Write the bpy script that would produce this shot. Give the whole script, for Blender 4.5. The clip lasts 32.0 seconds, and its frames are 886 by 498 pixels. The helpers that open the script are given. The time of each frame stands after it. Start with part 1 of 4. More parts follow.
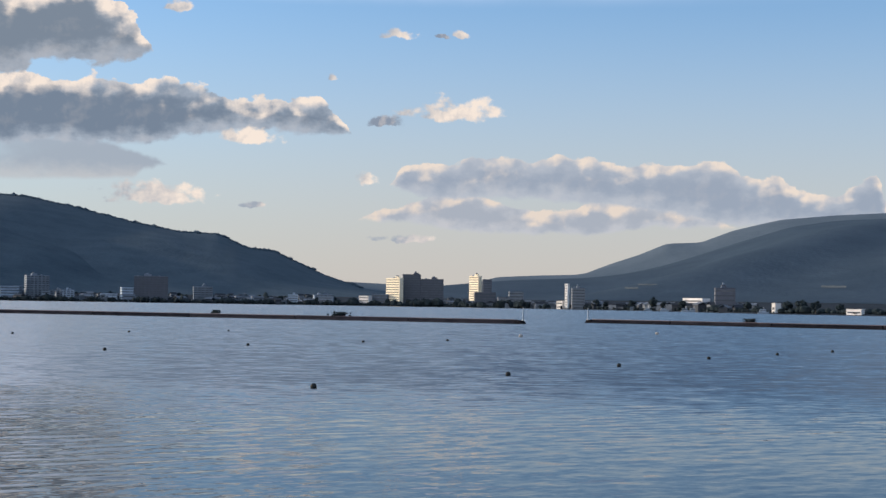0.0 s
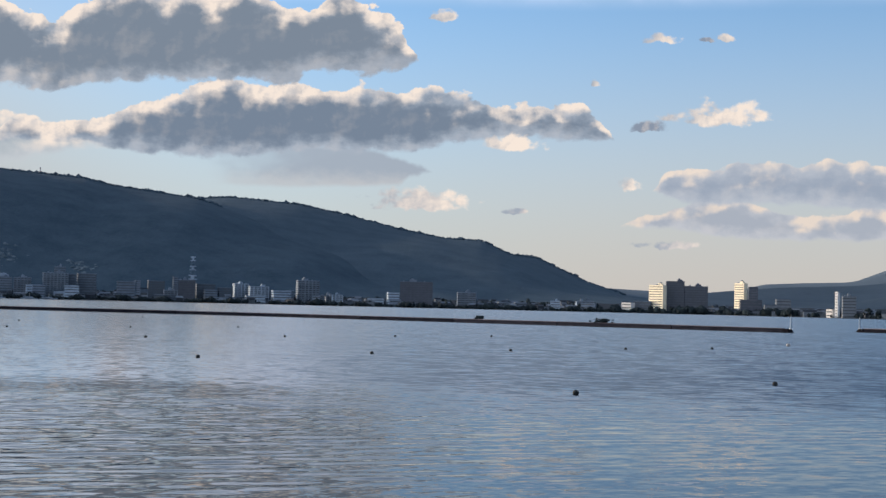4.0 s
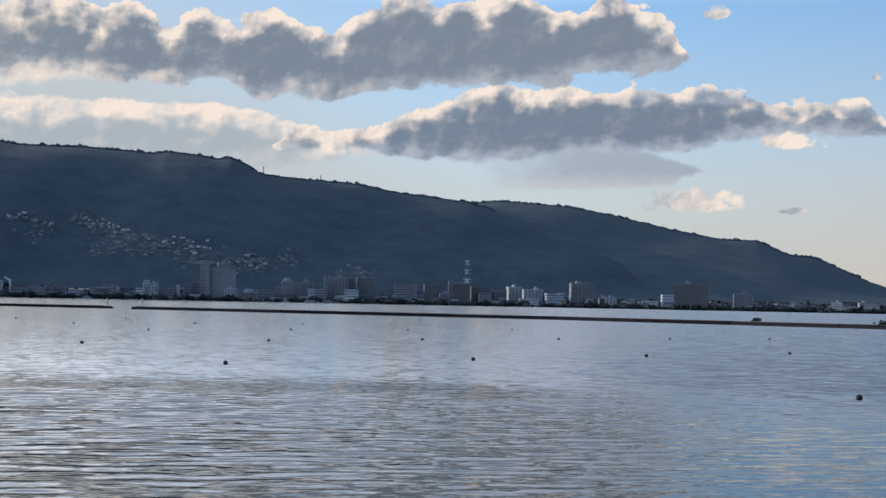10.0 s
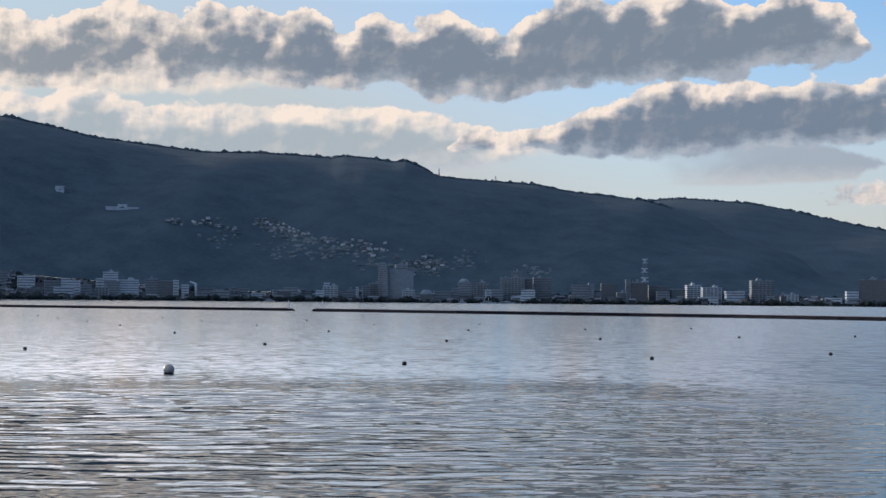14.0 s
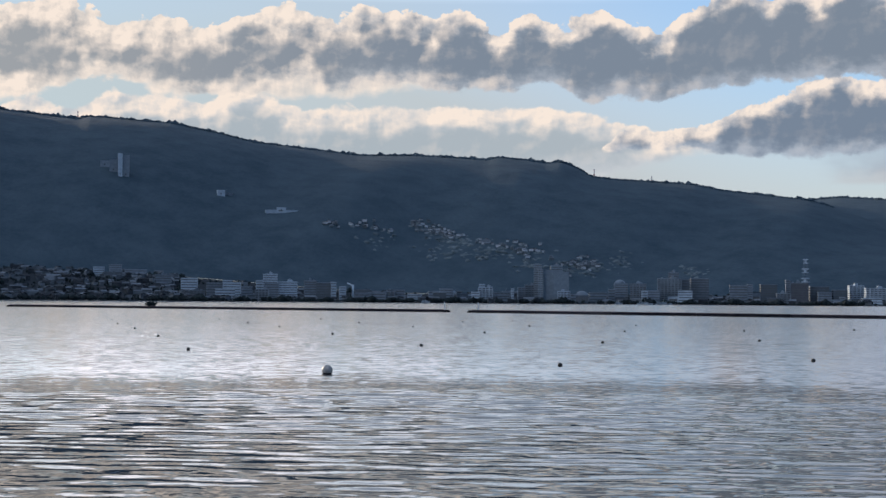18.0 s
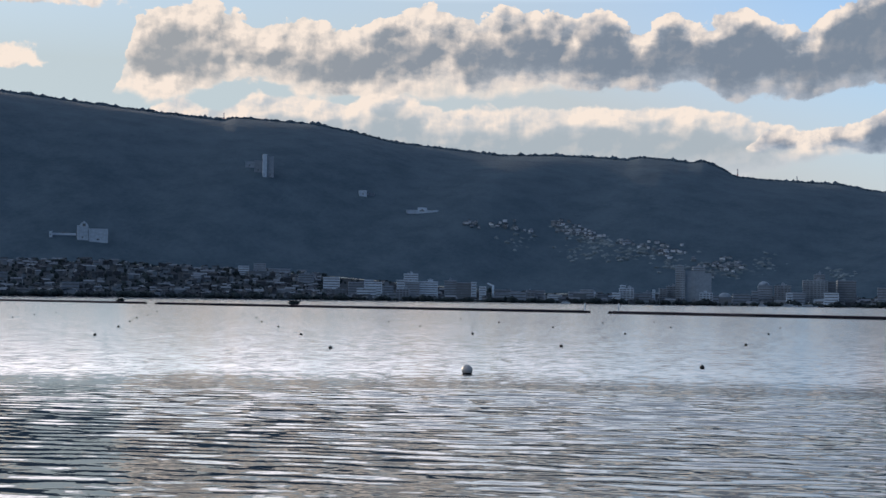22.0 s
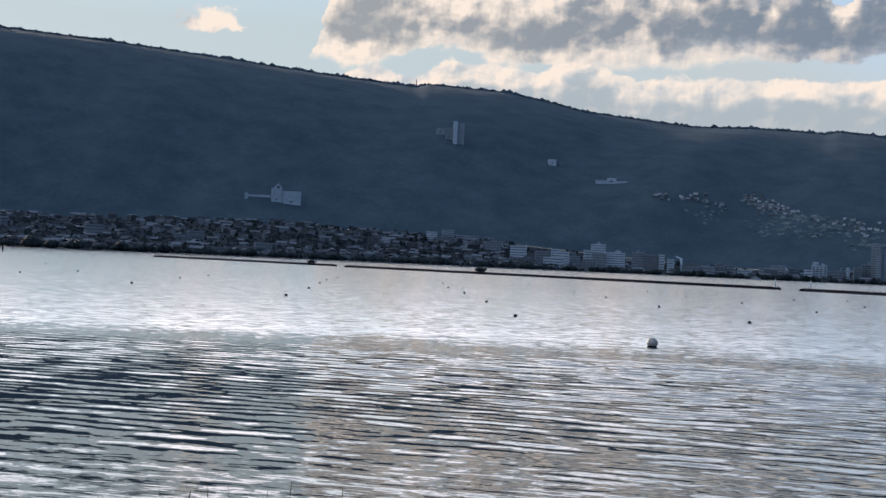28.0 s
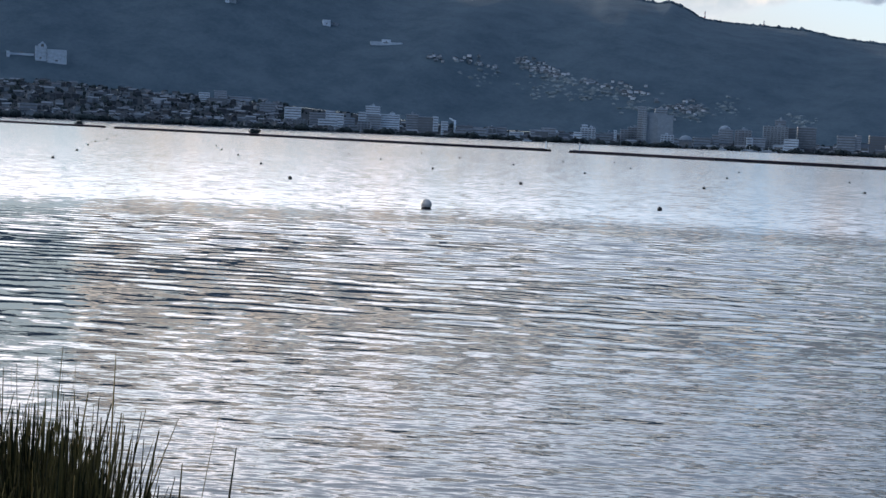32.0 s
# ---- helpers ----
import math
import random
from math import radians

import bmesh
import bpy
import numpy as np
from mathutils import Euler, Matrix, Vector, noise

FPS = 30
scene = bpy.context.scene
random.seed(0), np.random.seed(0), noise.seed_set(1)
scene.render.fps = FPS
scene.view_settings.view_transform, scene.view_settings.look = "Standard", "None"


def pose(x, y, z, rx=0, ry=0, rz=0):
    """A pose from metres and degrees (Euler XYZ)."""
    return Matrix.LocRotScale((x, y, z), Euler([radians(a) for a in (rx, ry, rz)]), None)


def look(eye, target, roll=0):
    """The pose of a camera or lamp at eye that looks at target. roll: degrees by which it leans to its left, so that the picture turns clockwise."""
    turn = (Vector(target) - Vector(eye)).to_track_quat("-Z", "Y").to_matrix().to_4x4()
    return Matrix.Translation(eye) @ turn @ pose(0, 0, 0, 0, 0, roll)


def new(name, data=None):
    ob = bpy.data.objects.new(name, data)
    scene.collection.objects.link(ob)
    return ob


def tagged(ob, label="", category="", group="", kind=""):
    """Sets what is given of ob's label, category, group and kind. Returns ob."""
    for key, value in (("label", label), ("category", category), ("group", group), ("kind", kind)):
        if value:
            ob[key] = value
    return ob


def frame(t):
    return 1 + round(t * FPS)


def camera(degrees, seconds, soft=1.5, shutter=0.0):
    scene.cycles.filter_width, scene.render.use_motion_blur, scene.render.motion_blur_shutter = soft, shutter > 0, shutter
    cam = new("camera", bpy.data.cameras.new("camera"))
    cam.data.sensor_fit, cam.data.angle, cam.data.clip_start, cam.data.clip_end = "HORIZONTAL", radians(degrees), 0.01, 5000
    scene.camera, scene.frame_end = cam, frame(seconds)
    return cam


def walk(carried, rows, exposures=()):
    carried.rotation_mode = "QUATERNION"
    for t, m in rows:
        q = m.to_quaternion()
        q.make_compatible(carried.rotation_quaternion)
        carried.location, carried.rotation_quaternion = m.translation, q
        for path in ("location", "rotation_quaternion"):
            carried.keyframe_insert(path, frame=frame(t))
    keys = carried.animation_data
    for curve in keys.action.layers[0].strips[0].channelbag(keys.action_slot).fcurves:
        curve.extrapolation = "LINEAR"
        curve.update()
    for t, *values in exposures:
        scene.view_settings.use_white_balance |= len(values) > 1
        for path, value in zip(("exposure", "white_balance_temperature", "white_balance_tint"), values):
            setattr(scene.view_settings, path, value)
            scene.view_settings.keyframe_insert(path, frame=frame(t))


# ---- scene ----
from math import atan2, cos, exp, pi, sin, tan

# ---- camera: one standpoint on the bank, turning from the bay to the town and back ----
EYE = 3.0
cam = camera(33.2, 32.0, 1.5)
TURNS = [
    (0, -0.034, 2.165, -0.89),
    (0.5, 0.687, 2.082, -1.019),
    (1, 1.746, 2.009, -1.13),
    (1.5, 3.026, 1.949, -1.226),
    (2, 4.472, 1.952, -1.277),
    (2.5, 5.956, 2.008, -1.349),
    (3, 7.41, 2.093, -1.381),
    (3.5, 8.792, 2.153, -1.364),
    (4, 10.046, 2.217, -1.356),
    (4.5, 11.139, 2.26, -1.324),
    (6.5, 14.723, 2.287, -1.121),
    (7, 15.457, 2.261, -1.12),
    (7.5, 16.173, 2.237, -1.202),
    (8, 16.926, 2.2, -1.251),
    (8.5, 17.741, 2.15, -1.303),
    (9, 18.606, 2.12, -1.293),
    (9.5, 19.54, 2.11, -1.203),
    (10, 20.551, 2.097, -1.117),
    (10.5, 21.638, 2.106, -1.034),
    (11, 22.727, 2.121, -0.886),
    (11.5, 23.745, 2.126, -0.688),
    (12, 24.63, 2.125, -0.551),
    (12.5, 25.379, 2.089, -0.483),
    (13, 26.044, 2.051, -0.481),
    (13.5, 26.7, 2.017, -0.517),
    (14, 27.353, 2.002, -0.522),
    (14.5, 28.022, 1.985, -0.55),
    (16.5, 30.974, 1.959, -0.593),
    (17, 31.768, 1.962, -0.581),
    (17.5, 32.566, 1.97, -0.521),
    (18, 33.332, 2.001, -0.451),
    (18.5, 34.081, 2.012, -0.389),
    (19, 34.802, 2.032, -0.332),
    (19.5, 35.525, 2.048, -0.338),
    (20, 36.264, 2.045, -0.326),
    (20.5, 36.985, 2.04, -0.422),
    (21, 37.628, 2.022, -0.555),
    (21.5, 38.199, 1.991, -0.703),
    (22, 38.723, 1.953, -0.841),
    (22.5, 39.234, 1.912, -1.045),
    (23, 39.762, 1.879, -1.206),
    (23.5, 40.333, 1.868, -1.364),
    (24, 40.937, 1.866, -1.514),
    (24.5, 41.584, 1.845, -1.634),
    (25, 42.264, 1.823, -1.758),
    (25.5, 42.959, 1.809, -1.901),
    (27.5, 45.772, 1.486, -2.579),
    (28, 45.902, 0.535, -2.622),
    (28.5, 44.923, -1.089, -2.592),
    (29, 42.787, -3.102, -2.465),
    (29.5, 40.036, -4.634, -2.337),
    (30, 37.604, -5.195, -2.246),
    (30.5, 36.123, -5.013, -2.104),
    (31, 35.788, -4.567, -2.119),
    (31.5, 36.281, -4.387, -2.333),
    (32, 37.239, -4.381, -2.709),
]
walk(cam, [(t, pose(0, 0, EYE, 90 + pitch, roll, yaw)) for t, yaw, pitch, roll in TURNS],
     ((0.0, 0.3, 6350.0, 12.0), (27.6, 0.33, 6350.0, 12.0), (28.9, 0.58, 6350.0, 12.0), (30.0, 0.82, 6350.0, 12.0), (32.0, 0.80, 6350.0, 12.0)))


def at(bearing, reach, z=0.0):
    """A place by its bearing (degrees left of north) and its distance from the standpoint."""
    a = radians(bearing)
    return Vector((-reach * sin(a), reach * cos(a), z))


# ---- light: low evening sun over the left-hand hills, clear sky with cumulus banks ----
SUN_BEARING, SUN_HEIGHT = 76.0, 13.0
SKY = 0.150
CLOUD_GREY, CLOUD_LIT = (0.150, 0.192, 0.248), (0.76, 0.655, 0.555)
HAZE, HAZE_LEFT = (0.455, 0.410, 0.392), (0.42, 0.475, 0.475)
sun = new("sun", bpy.data.lights.new("sun", "SUN"))
sun.data.energy, sun.data.angle, sun.data.color = 5.0, radians(0.6), (1.0, 0.80, 0.58)
sun.matrix_world = look(at(SUN_BEARING, 1000, 1000 * tan(radians(SUN_HEIGHT))), (0, 0, 0))


class Nodes:
    """Short forms for wiring node trees."""

    def __init__(self, tree):
        self.tree = tree
        tree.nodes.clear()

    def add(self, kind, **values):
        node = self.tree.nodes.new(kind)
        for key, value in values.items():
            setattr(node, key, value)
        return node

    def put(self, socket, value):
        if isinstance(value, bpy.types.NodeSocket):
            self.tree.links.new(value, socket)
        elif value is not None:
            socket.default_value = value

    def math(self, op, a, b=None, c=None, clamp=False):
        node = self.add("ShaderNodeMath", operation=op, use_clamp=clamp)
        for socket, value in zip(node.inputs, (a, b, c)):
            self.put(socket, value)
        return node.outputs[0]

    def vec(self, op, a, b=None, scale=None):
        node = self.add("ShaderNodeVectorMath", operation=op)
        self.put(node.inputs[0], a)
        self.put(node.inputs[1], b)
        if scale is not None:
            self.put(node.inputs["Scale"], scale)
        return node.outputs["Value" if op in ("LENGTH", "DOT_PRODUCT") else "Vector"]

    def xyz(self, x, y, z=0.0):
        node = self.add("ShaderNodeCombineXYZ")
        for socket, value in zip(node.inputs, (x, y, z)):
            self.put(socket, value)
        return node.outputs[0]

    def split(self, v):
        node = self.add("ShaderNodeSeparateXYZ")
        self.put(node.inputs[0], v)
        return node.outputs

    def noise(self, v, scale, detail=4.0, rough=0.5, out="Fac"):
        node = self.add("ShaderNodeTexNoise")
        self.put(node.inputs["Vector"], v)
        self.put(node.inputs["Scale"], scale)
        self.put(node.inputs["Detail"], detail)
        self.put(node.inputs["Roughness"], rough)
        return node.outputs[out]

    def ramp(self, v, low, high, a=0.0, b=1.0):
        node = self.add("ShaderNodeMapRange", interpolation_type="SMOOTHSTEP")
        for key, value in (("Value", v), ("From Min", low), ("From Max", high), ("To Min", a), ("To Max", b)):
            self.put(node.inputs[key], value)
        return node.outputs[0]

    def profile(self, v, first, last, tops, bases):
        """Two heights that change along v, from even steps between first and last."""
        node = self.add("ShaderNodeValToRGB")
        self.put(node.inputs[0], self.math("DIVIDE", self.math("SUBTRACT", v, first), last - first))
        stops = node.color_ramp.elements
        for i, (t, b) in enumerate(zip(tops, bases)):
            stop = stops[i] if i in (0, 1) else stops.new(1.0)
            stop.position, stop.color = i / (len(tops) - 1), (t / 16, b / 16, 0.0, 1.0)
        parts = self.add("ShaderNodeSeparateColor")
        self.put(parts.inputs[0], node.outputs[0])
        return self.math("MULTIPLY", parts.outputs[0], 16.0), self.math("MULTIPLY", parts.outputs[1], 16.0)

    def mix(self, fac, a, b):
        node = self.add("ShaderNodeMix", data_type="RGBA")
        self.put(node.inputs[0], fac)
        for socket, value in ((node.inputs[6], a), (node.inputs[7], b)):
            self.put(socket, (*value, 1.0) if isinstance(value, tuple) and len(value) == 3 else value)
        return node.outputs[2]


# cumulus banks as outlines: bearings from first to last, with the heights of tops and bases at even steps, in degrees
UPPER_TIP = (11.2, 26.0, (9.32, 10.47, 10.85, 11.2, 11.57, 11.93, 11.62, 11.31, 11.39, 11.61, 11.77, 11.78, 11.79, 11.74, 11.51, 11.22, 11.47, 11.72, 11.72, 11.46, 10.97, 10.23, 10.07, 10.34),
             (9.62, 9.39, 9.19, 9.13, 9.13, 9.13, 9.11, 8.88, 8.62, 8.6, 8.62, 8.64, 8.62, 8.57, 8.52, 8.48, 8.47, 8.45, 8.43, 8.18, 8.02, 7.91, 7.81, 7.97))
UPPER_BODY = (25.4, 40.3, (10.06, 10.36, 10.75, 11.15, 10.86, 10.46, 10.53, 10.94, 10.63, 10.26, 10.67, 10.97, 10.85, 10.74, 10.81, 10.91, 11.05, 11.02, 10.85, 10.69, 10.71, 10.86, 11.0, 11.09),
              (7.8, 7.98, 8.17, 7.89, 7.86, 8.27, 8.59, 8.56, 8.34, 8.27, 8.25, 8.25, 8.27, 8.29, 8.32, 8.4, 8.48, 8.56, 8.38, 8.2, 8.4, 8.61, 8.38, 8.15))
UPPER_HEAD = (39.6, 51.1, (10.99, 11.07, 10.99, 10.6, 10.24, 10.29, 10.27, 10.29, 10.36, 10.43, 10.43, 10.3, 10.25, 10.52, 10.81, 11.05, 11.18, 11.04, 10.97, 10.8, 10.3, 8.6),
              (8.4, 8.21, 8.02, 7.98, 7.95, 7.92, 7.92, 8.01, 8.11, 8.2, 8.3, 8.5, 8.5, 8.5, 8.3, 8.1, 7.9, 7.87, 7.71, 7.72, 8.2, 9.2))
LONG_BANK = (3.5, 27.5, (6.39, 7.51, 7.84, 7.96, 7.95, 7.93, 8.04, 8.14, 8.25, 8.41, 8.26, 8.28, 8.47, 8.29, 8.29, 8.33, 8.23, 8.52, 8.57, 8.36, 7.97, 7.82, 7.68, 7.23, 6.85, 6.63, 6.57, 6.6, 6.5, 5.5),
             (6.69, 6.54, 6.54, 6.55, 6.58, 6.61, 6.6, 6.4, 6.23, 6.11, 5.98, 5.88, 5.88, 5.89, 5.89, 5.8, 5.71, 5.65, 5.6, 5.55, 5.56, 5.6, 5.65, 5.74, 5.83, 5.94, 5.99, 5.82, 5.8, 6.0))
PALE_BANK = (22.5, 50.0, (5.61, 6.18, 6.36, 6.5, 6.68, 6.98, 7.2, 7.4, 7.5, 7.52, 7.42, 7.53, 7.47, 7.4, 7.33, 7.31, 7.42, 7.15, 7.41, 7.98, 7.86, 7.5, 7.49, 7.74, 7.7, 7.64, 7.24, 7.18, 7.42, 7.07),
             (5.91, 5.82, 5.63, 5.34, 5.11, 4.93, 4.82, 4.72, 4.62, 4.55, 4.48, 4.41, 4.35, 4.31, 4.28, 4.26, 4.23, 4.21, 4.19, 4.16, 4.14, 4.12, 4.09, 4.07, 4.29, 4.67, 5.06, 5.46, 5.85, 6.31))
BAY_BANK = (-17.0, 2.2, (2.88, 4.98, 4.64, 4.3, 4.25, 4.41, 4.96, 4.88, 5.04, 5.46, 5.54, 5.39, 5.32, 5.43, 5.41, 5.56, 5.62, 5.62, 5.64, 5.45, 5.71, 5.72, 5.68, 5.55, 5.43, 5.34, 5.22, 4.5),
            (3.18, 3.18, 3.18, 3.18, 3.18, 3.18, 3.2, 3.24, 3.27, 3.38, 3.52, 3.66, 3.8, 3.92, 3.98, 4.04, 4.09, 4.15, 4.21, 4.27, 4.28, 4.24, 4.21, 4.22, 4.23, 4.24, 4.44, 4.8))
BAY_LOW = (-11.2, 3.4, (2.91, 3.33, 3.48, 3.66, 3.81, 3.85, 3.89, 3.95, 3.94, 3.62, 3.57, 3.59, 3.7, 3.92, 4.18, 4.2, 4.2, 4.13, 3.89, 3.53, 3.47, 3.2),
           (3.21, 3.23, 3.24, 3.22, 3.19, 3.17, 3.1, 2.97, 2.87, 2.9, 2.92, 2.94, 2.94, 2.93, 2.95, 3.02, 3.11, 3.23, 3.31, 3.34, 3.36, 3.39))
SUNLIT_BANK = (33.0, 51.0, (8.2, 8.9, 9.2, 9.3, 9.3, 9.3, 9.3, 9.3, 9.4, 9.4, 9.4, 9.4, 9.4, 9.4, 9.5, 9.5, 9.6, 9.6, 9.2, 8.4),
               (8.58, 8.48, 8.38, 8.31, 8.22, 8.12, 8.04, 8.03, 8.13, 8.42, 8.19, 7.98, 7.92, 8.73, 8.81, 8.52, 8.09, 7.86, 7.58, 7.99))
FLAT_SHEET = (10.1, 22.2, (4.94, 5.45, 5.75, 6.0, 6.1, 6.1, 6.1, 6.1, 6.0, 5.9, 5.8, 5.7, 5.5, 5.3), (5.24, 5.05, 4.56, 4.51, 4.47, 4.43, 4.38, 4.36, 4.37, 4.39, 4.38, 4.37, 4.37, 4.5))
# single puffs: bearing, height, half width and half height, and how sunlit (0 to 1)
PUFFS = ((10.88, 4.00, 2.1, 0.42, 0.62), (-0.28, 7.50, 1.7, 0.46, 0.75), (2.48, 7.02, 0.75, 0.22, 0.0), (7.5, 6.36, 1.1, 0.34, 0.95), (1.46, 2.54, 1.25, 0.16, 0.3),
         (1.81, 10.38, 0.65, 0.2, 0.7), (-0.63, 10.41, 0.3, 0.17, 0.6), (0.17, 10.28, 0.3, 0.08, 0.0), (10.31, 11.13, 0.6, 0.22, 0.5), (4.43, 8.69, 0.24, 0.23, 0.4),
         (2.96, 4.83, 0.42, 0.34, 0.8), (55.36, 8.76, 1.45, 0.48, 0.85), (7.28, 3.7, 0.45, 0.12, 0.3), (55.6, 11.0, 4.2, 0.35, 0.5))

world = bpy.data.worlds.new("evening_sky")
scene.world = world
world.use_nodes = True
n = Nodes(world.node_tree)
sky = n.add("ShaderNodeTexSky", sky_type="NISHITA", sun_disc=False)
sky.sun_elevation, sky.sun_rotation = radians(SUN_HEIGHT), radians(-SUN_BEARING)
sky.air_density, sky.dust_density, sky.ozone_density, sky.altitude = 1.0, 0.4, 2.6, 700.0
way = n.add("ShaderNodeTexCoord").outputs["Generated"]
wx, wy, wz = n.split(way)
bearing = n.math("MULTIPLY", n.math("ARCTAN2", n.math("MULTIPLY", wx, -1.0), wy), 180 / pi)
height = n.math("MULTIPLY", n.math("ARCSINE", wz), 180 / pi)
spot = n.xyz(bearing, height)
swirl = n.vec("SUBTRACT", n.noise(spot, 1.6, 5, 0.6, "Color"), (0.5, 0.5, 0.5))


def billows(spot, scale, detail):
    """Round heads of several sizes, creased where they meet."""
    cells = n.add("ShaderNodeTexVoronoi", voronoi_dimensions="2D", feature="SMOOTH_F1")
    n.put(cells.inputs["Vector"], n.vec("MULTIPLY", spot, (0.85, 1.1, 1.0)))
    for key, value in (("Scale", scale), ("Detail", detail), ("Roughness", 0.45), ("Lacunarity", 2.2), ("Smoothness", 0.25)):
        n.put(cells.inputs[key], value)
    return n.math("SUBTRACT", 0.45, cells.outputs["Distance"])


curled = n.vec("ADD", spot, n.vec("MULTIPLY", swirl, (0.35, 0.25, 0.0)))
heads = billows(curled, 0.72, 3.0)
toward = n.vec("ADD", curled, (0.32, 0.30, 0.0))
relief = n.math("MULTIPLY", n.math("SUBTRACT", n.noise(curled, 0.62, 2, 0.5), n.noise(toward, 0.62, 2, 0.5)), 1.4)
relief = n.math("ADD", relief, n.math("MULTIPLY", n.math("SUBTRACT", billows(curled, 0.72, 1.5), billows(toward, 0.72, 1.5)), 0.7))
crumbs = n.math("SUBTRACT", n.noise(curled, 2.2, 6, 0.62), n.noise(n.vec("ADD", curled, (0.11, 0.10, 0.0)), 2.2, 6, 0.62))
wisps = n.math("SUBTRACT", n.noise(n.vec("MULTIPLY", spot, (0.7, 1.0, 1.0)), 2.2, 8, 0.6), 0.5)
broad = n.math("SUBTRACT", n.noise(n.vec("MULTIPLY", spot, (0.6, 1.0, 1.0)), 0.7, 3, 0.5), 0.5)
frayed = n.vec("ADD", spot, n.vec("MULTIPLY", swirl, (0.35, 0.1, 0.0)))
sunward = n.ramp(bearing, 16.0, 50.0)
west = n.ramp(bearing, 3.0, 16.0, 0.5, 1.0)


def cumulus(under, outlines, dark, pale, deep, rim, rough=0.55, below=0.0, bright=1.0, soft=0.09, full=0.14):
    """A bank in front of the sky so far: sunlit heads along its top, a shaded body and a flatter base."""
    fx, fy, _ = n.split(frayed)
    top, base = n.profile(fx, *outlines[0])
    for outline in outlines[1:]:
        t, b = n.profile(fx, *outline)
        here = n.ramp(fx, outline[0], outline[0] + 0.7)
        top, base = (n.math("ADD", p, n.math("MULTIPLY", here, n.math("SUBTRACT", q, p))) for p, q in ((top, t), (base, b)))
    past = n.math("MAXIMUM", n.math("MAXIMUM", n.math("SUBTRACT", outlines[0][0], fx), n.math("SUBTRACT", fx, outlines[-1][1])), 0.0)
    edge = n.math("ADD", n.math("MULTIPLY", heads, rough), n.math("MULTIPLY", wisps, rough * 0.8))
    under_top = n.math("ADD", n.math("SUBTRACT", top, fy), n.math("ADD", edge, full))
    depth = n.math("SUBTRACT", under_top, n.math("MULTIPLY", past, 2.5))
    lift = n.math("ADD", n.math("SUBTRACT", n.math("ADD", fy, full + 0.06), base), n.math("ADD", n.math("MULTIPLY", heads, rough * 0.5), n.math("MULTIPLY", wisps, rough * 0.9)))
    dense = n.math("MINIMUM", depth, lift)
    cover = n.math("MULTIPLY", n.ramp(depth, 0.0, soft), n.ramp(lift, 0.0, soft * 2.5))
    # the sun stands behind and to the left: tops and leftward faces are lit, the body is in its own shade
    lit = n.ramp(n.math("ADD", under_top, n.math("ADD", n.math("MULTIPLY", broad, 1.7), n.math("MULTIPLY", relief, -1.0))), n.math("MULTIPLY", n.math("MULTIPLY", west, rim), 1.25), n.math("MULTIPLY", n.math("MULTIPLY", west, rim), 0.05))
    if below:
        under_lit = n.ramp(n.math("ADD", lift, n.math("ADD", n.math("MULTIPLY", broad, -2.2), n.math("MULTIPLY", relief, -1.2))), n.math("MULTIPLY", rim, 0.8), 0.0)
        lit = n.math("MAXIMUM", lit, n.math("MULTIPLY", under_lit, n.math("MULTIPLY", sunward, below)))
    lit = n.math("MULTIPLY", lit, n.math("ADD", 0.84, n.math("ADD", n.math("MULTIPLY", relief, 0.8), n.math("MULTIPLY", crumbs, 1.3))))
    lit = n.math("ADD", lit, n.math("MULTIPLY", n.math("ADD", relief, n.math("MULTIPLY", crumbs, 1.1)), n.math("ADD", 0.18, n.math("MULTIPLY", sunward, 0.28))), clamp=True)
    shade = n.mix(n.ramp(n.math("ADD", dense, n.math("ADD", n.math("MULTIPLY", wisps, 0.7), n.math("MULTIPLY", relief, -0.5))), 0.0, deep), pale, dark)
    body = n.mix(lit, shade, tuple(c * bright for c in CLOUD_LIT))
    return n.mix(cover, under, body)


def puffs(under):
    """Small clouds that drift alone."""
    for b, h, w, t, sunlit in PUFFS:
        off = n.vec("SUBTRACT", n.vec("ADD", curled, n.vec("MULTIPLY", swirl, (0.3, 0.15, 0.0))), (b, h - t * 0.35, 0.0))
        ox, oy, _ = n.split(n.vec("MULTIPLY", off, (1 / w, 1 / t, 0.0)))
        # flat below, domed above
        oy = n.math("MAXIMUM", n.math("MULTIPLY", oy, 0.72), n.math("MULTIPLY", oy, -1.9))
        near = n.math("SUBTRACT", 1.35, n.vec("LENGTH", n.xyz(ox, oy)))
        near = n.math("ADD", near, n.math("ADD", n.math("MULTIPLY", heads, 0.8), n.math("MULTIPLY", wisps, 1.9)))
        lit = n.math("ADD", n.math("ADD", sunlit, n.math("ADD", n.math("MULTIPLY", relief, 0.7), n.math("MULTIPLY", crumbs, 1.2))), n.math("MULTIPLY", ox, 0.45 * min(sunlit * 3, 1) * -1), clamp=True)
        under = n.mix(n.ramp(near, 0.0, 0.55), under, n.mix(lit, (0.30, 0.335, 0.38) if sunlit else (0.21, 0.25, 0.31), CLOUD_LIT))
    return under


clear = n.vec("MULTIPLY", sky.outputs[0], (SKY * 0.88, SKY * 0.96, SKY * 1.02))
murk = n.math("ADD", n.math("MULTIPLY", n.ramp(height, 13.5, 0.0), 0.9), n.ramp(bearing, 15.0, 40.0, 0.0, 0.75), clamp=True)
clear = n.mix(n.math("MULTIPLY", murk, 0.94), clear, n.mix(n.ramp(bearing, 0.0, 50.0), HAZE, HAZE_LEFT))
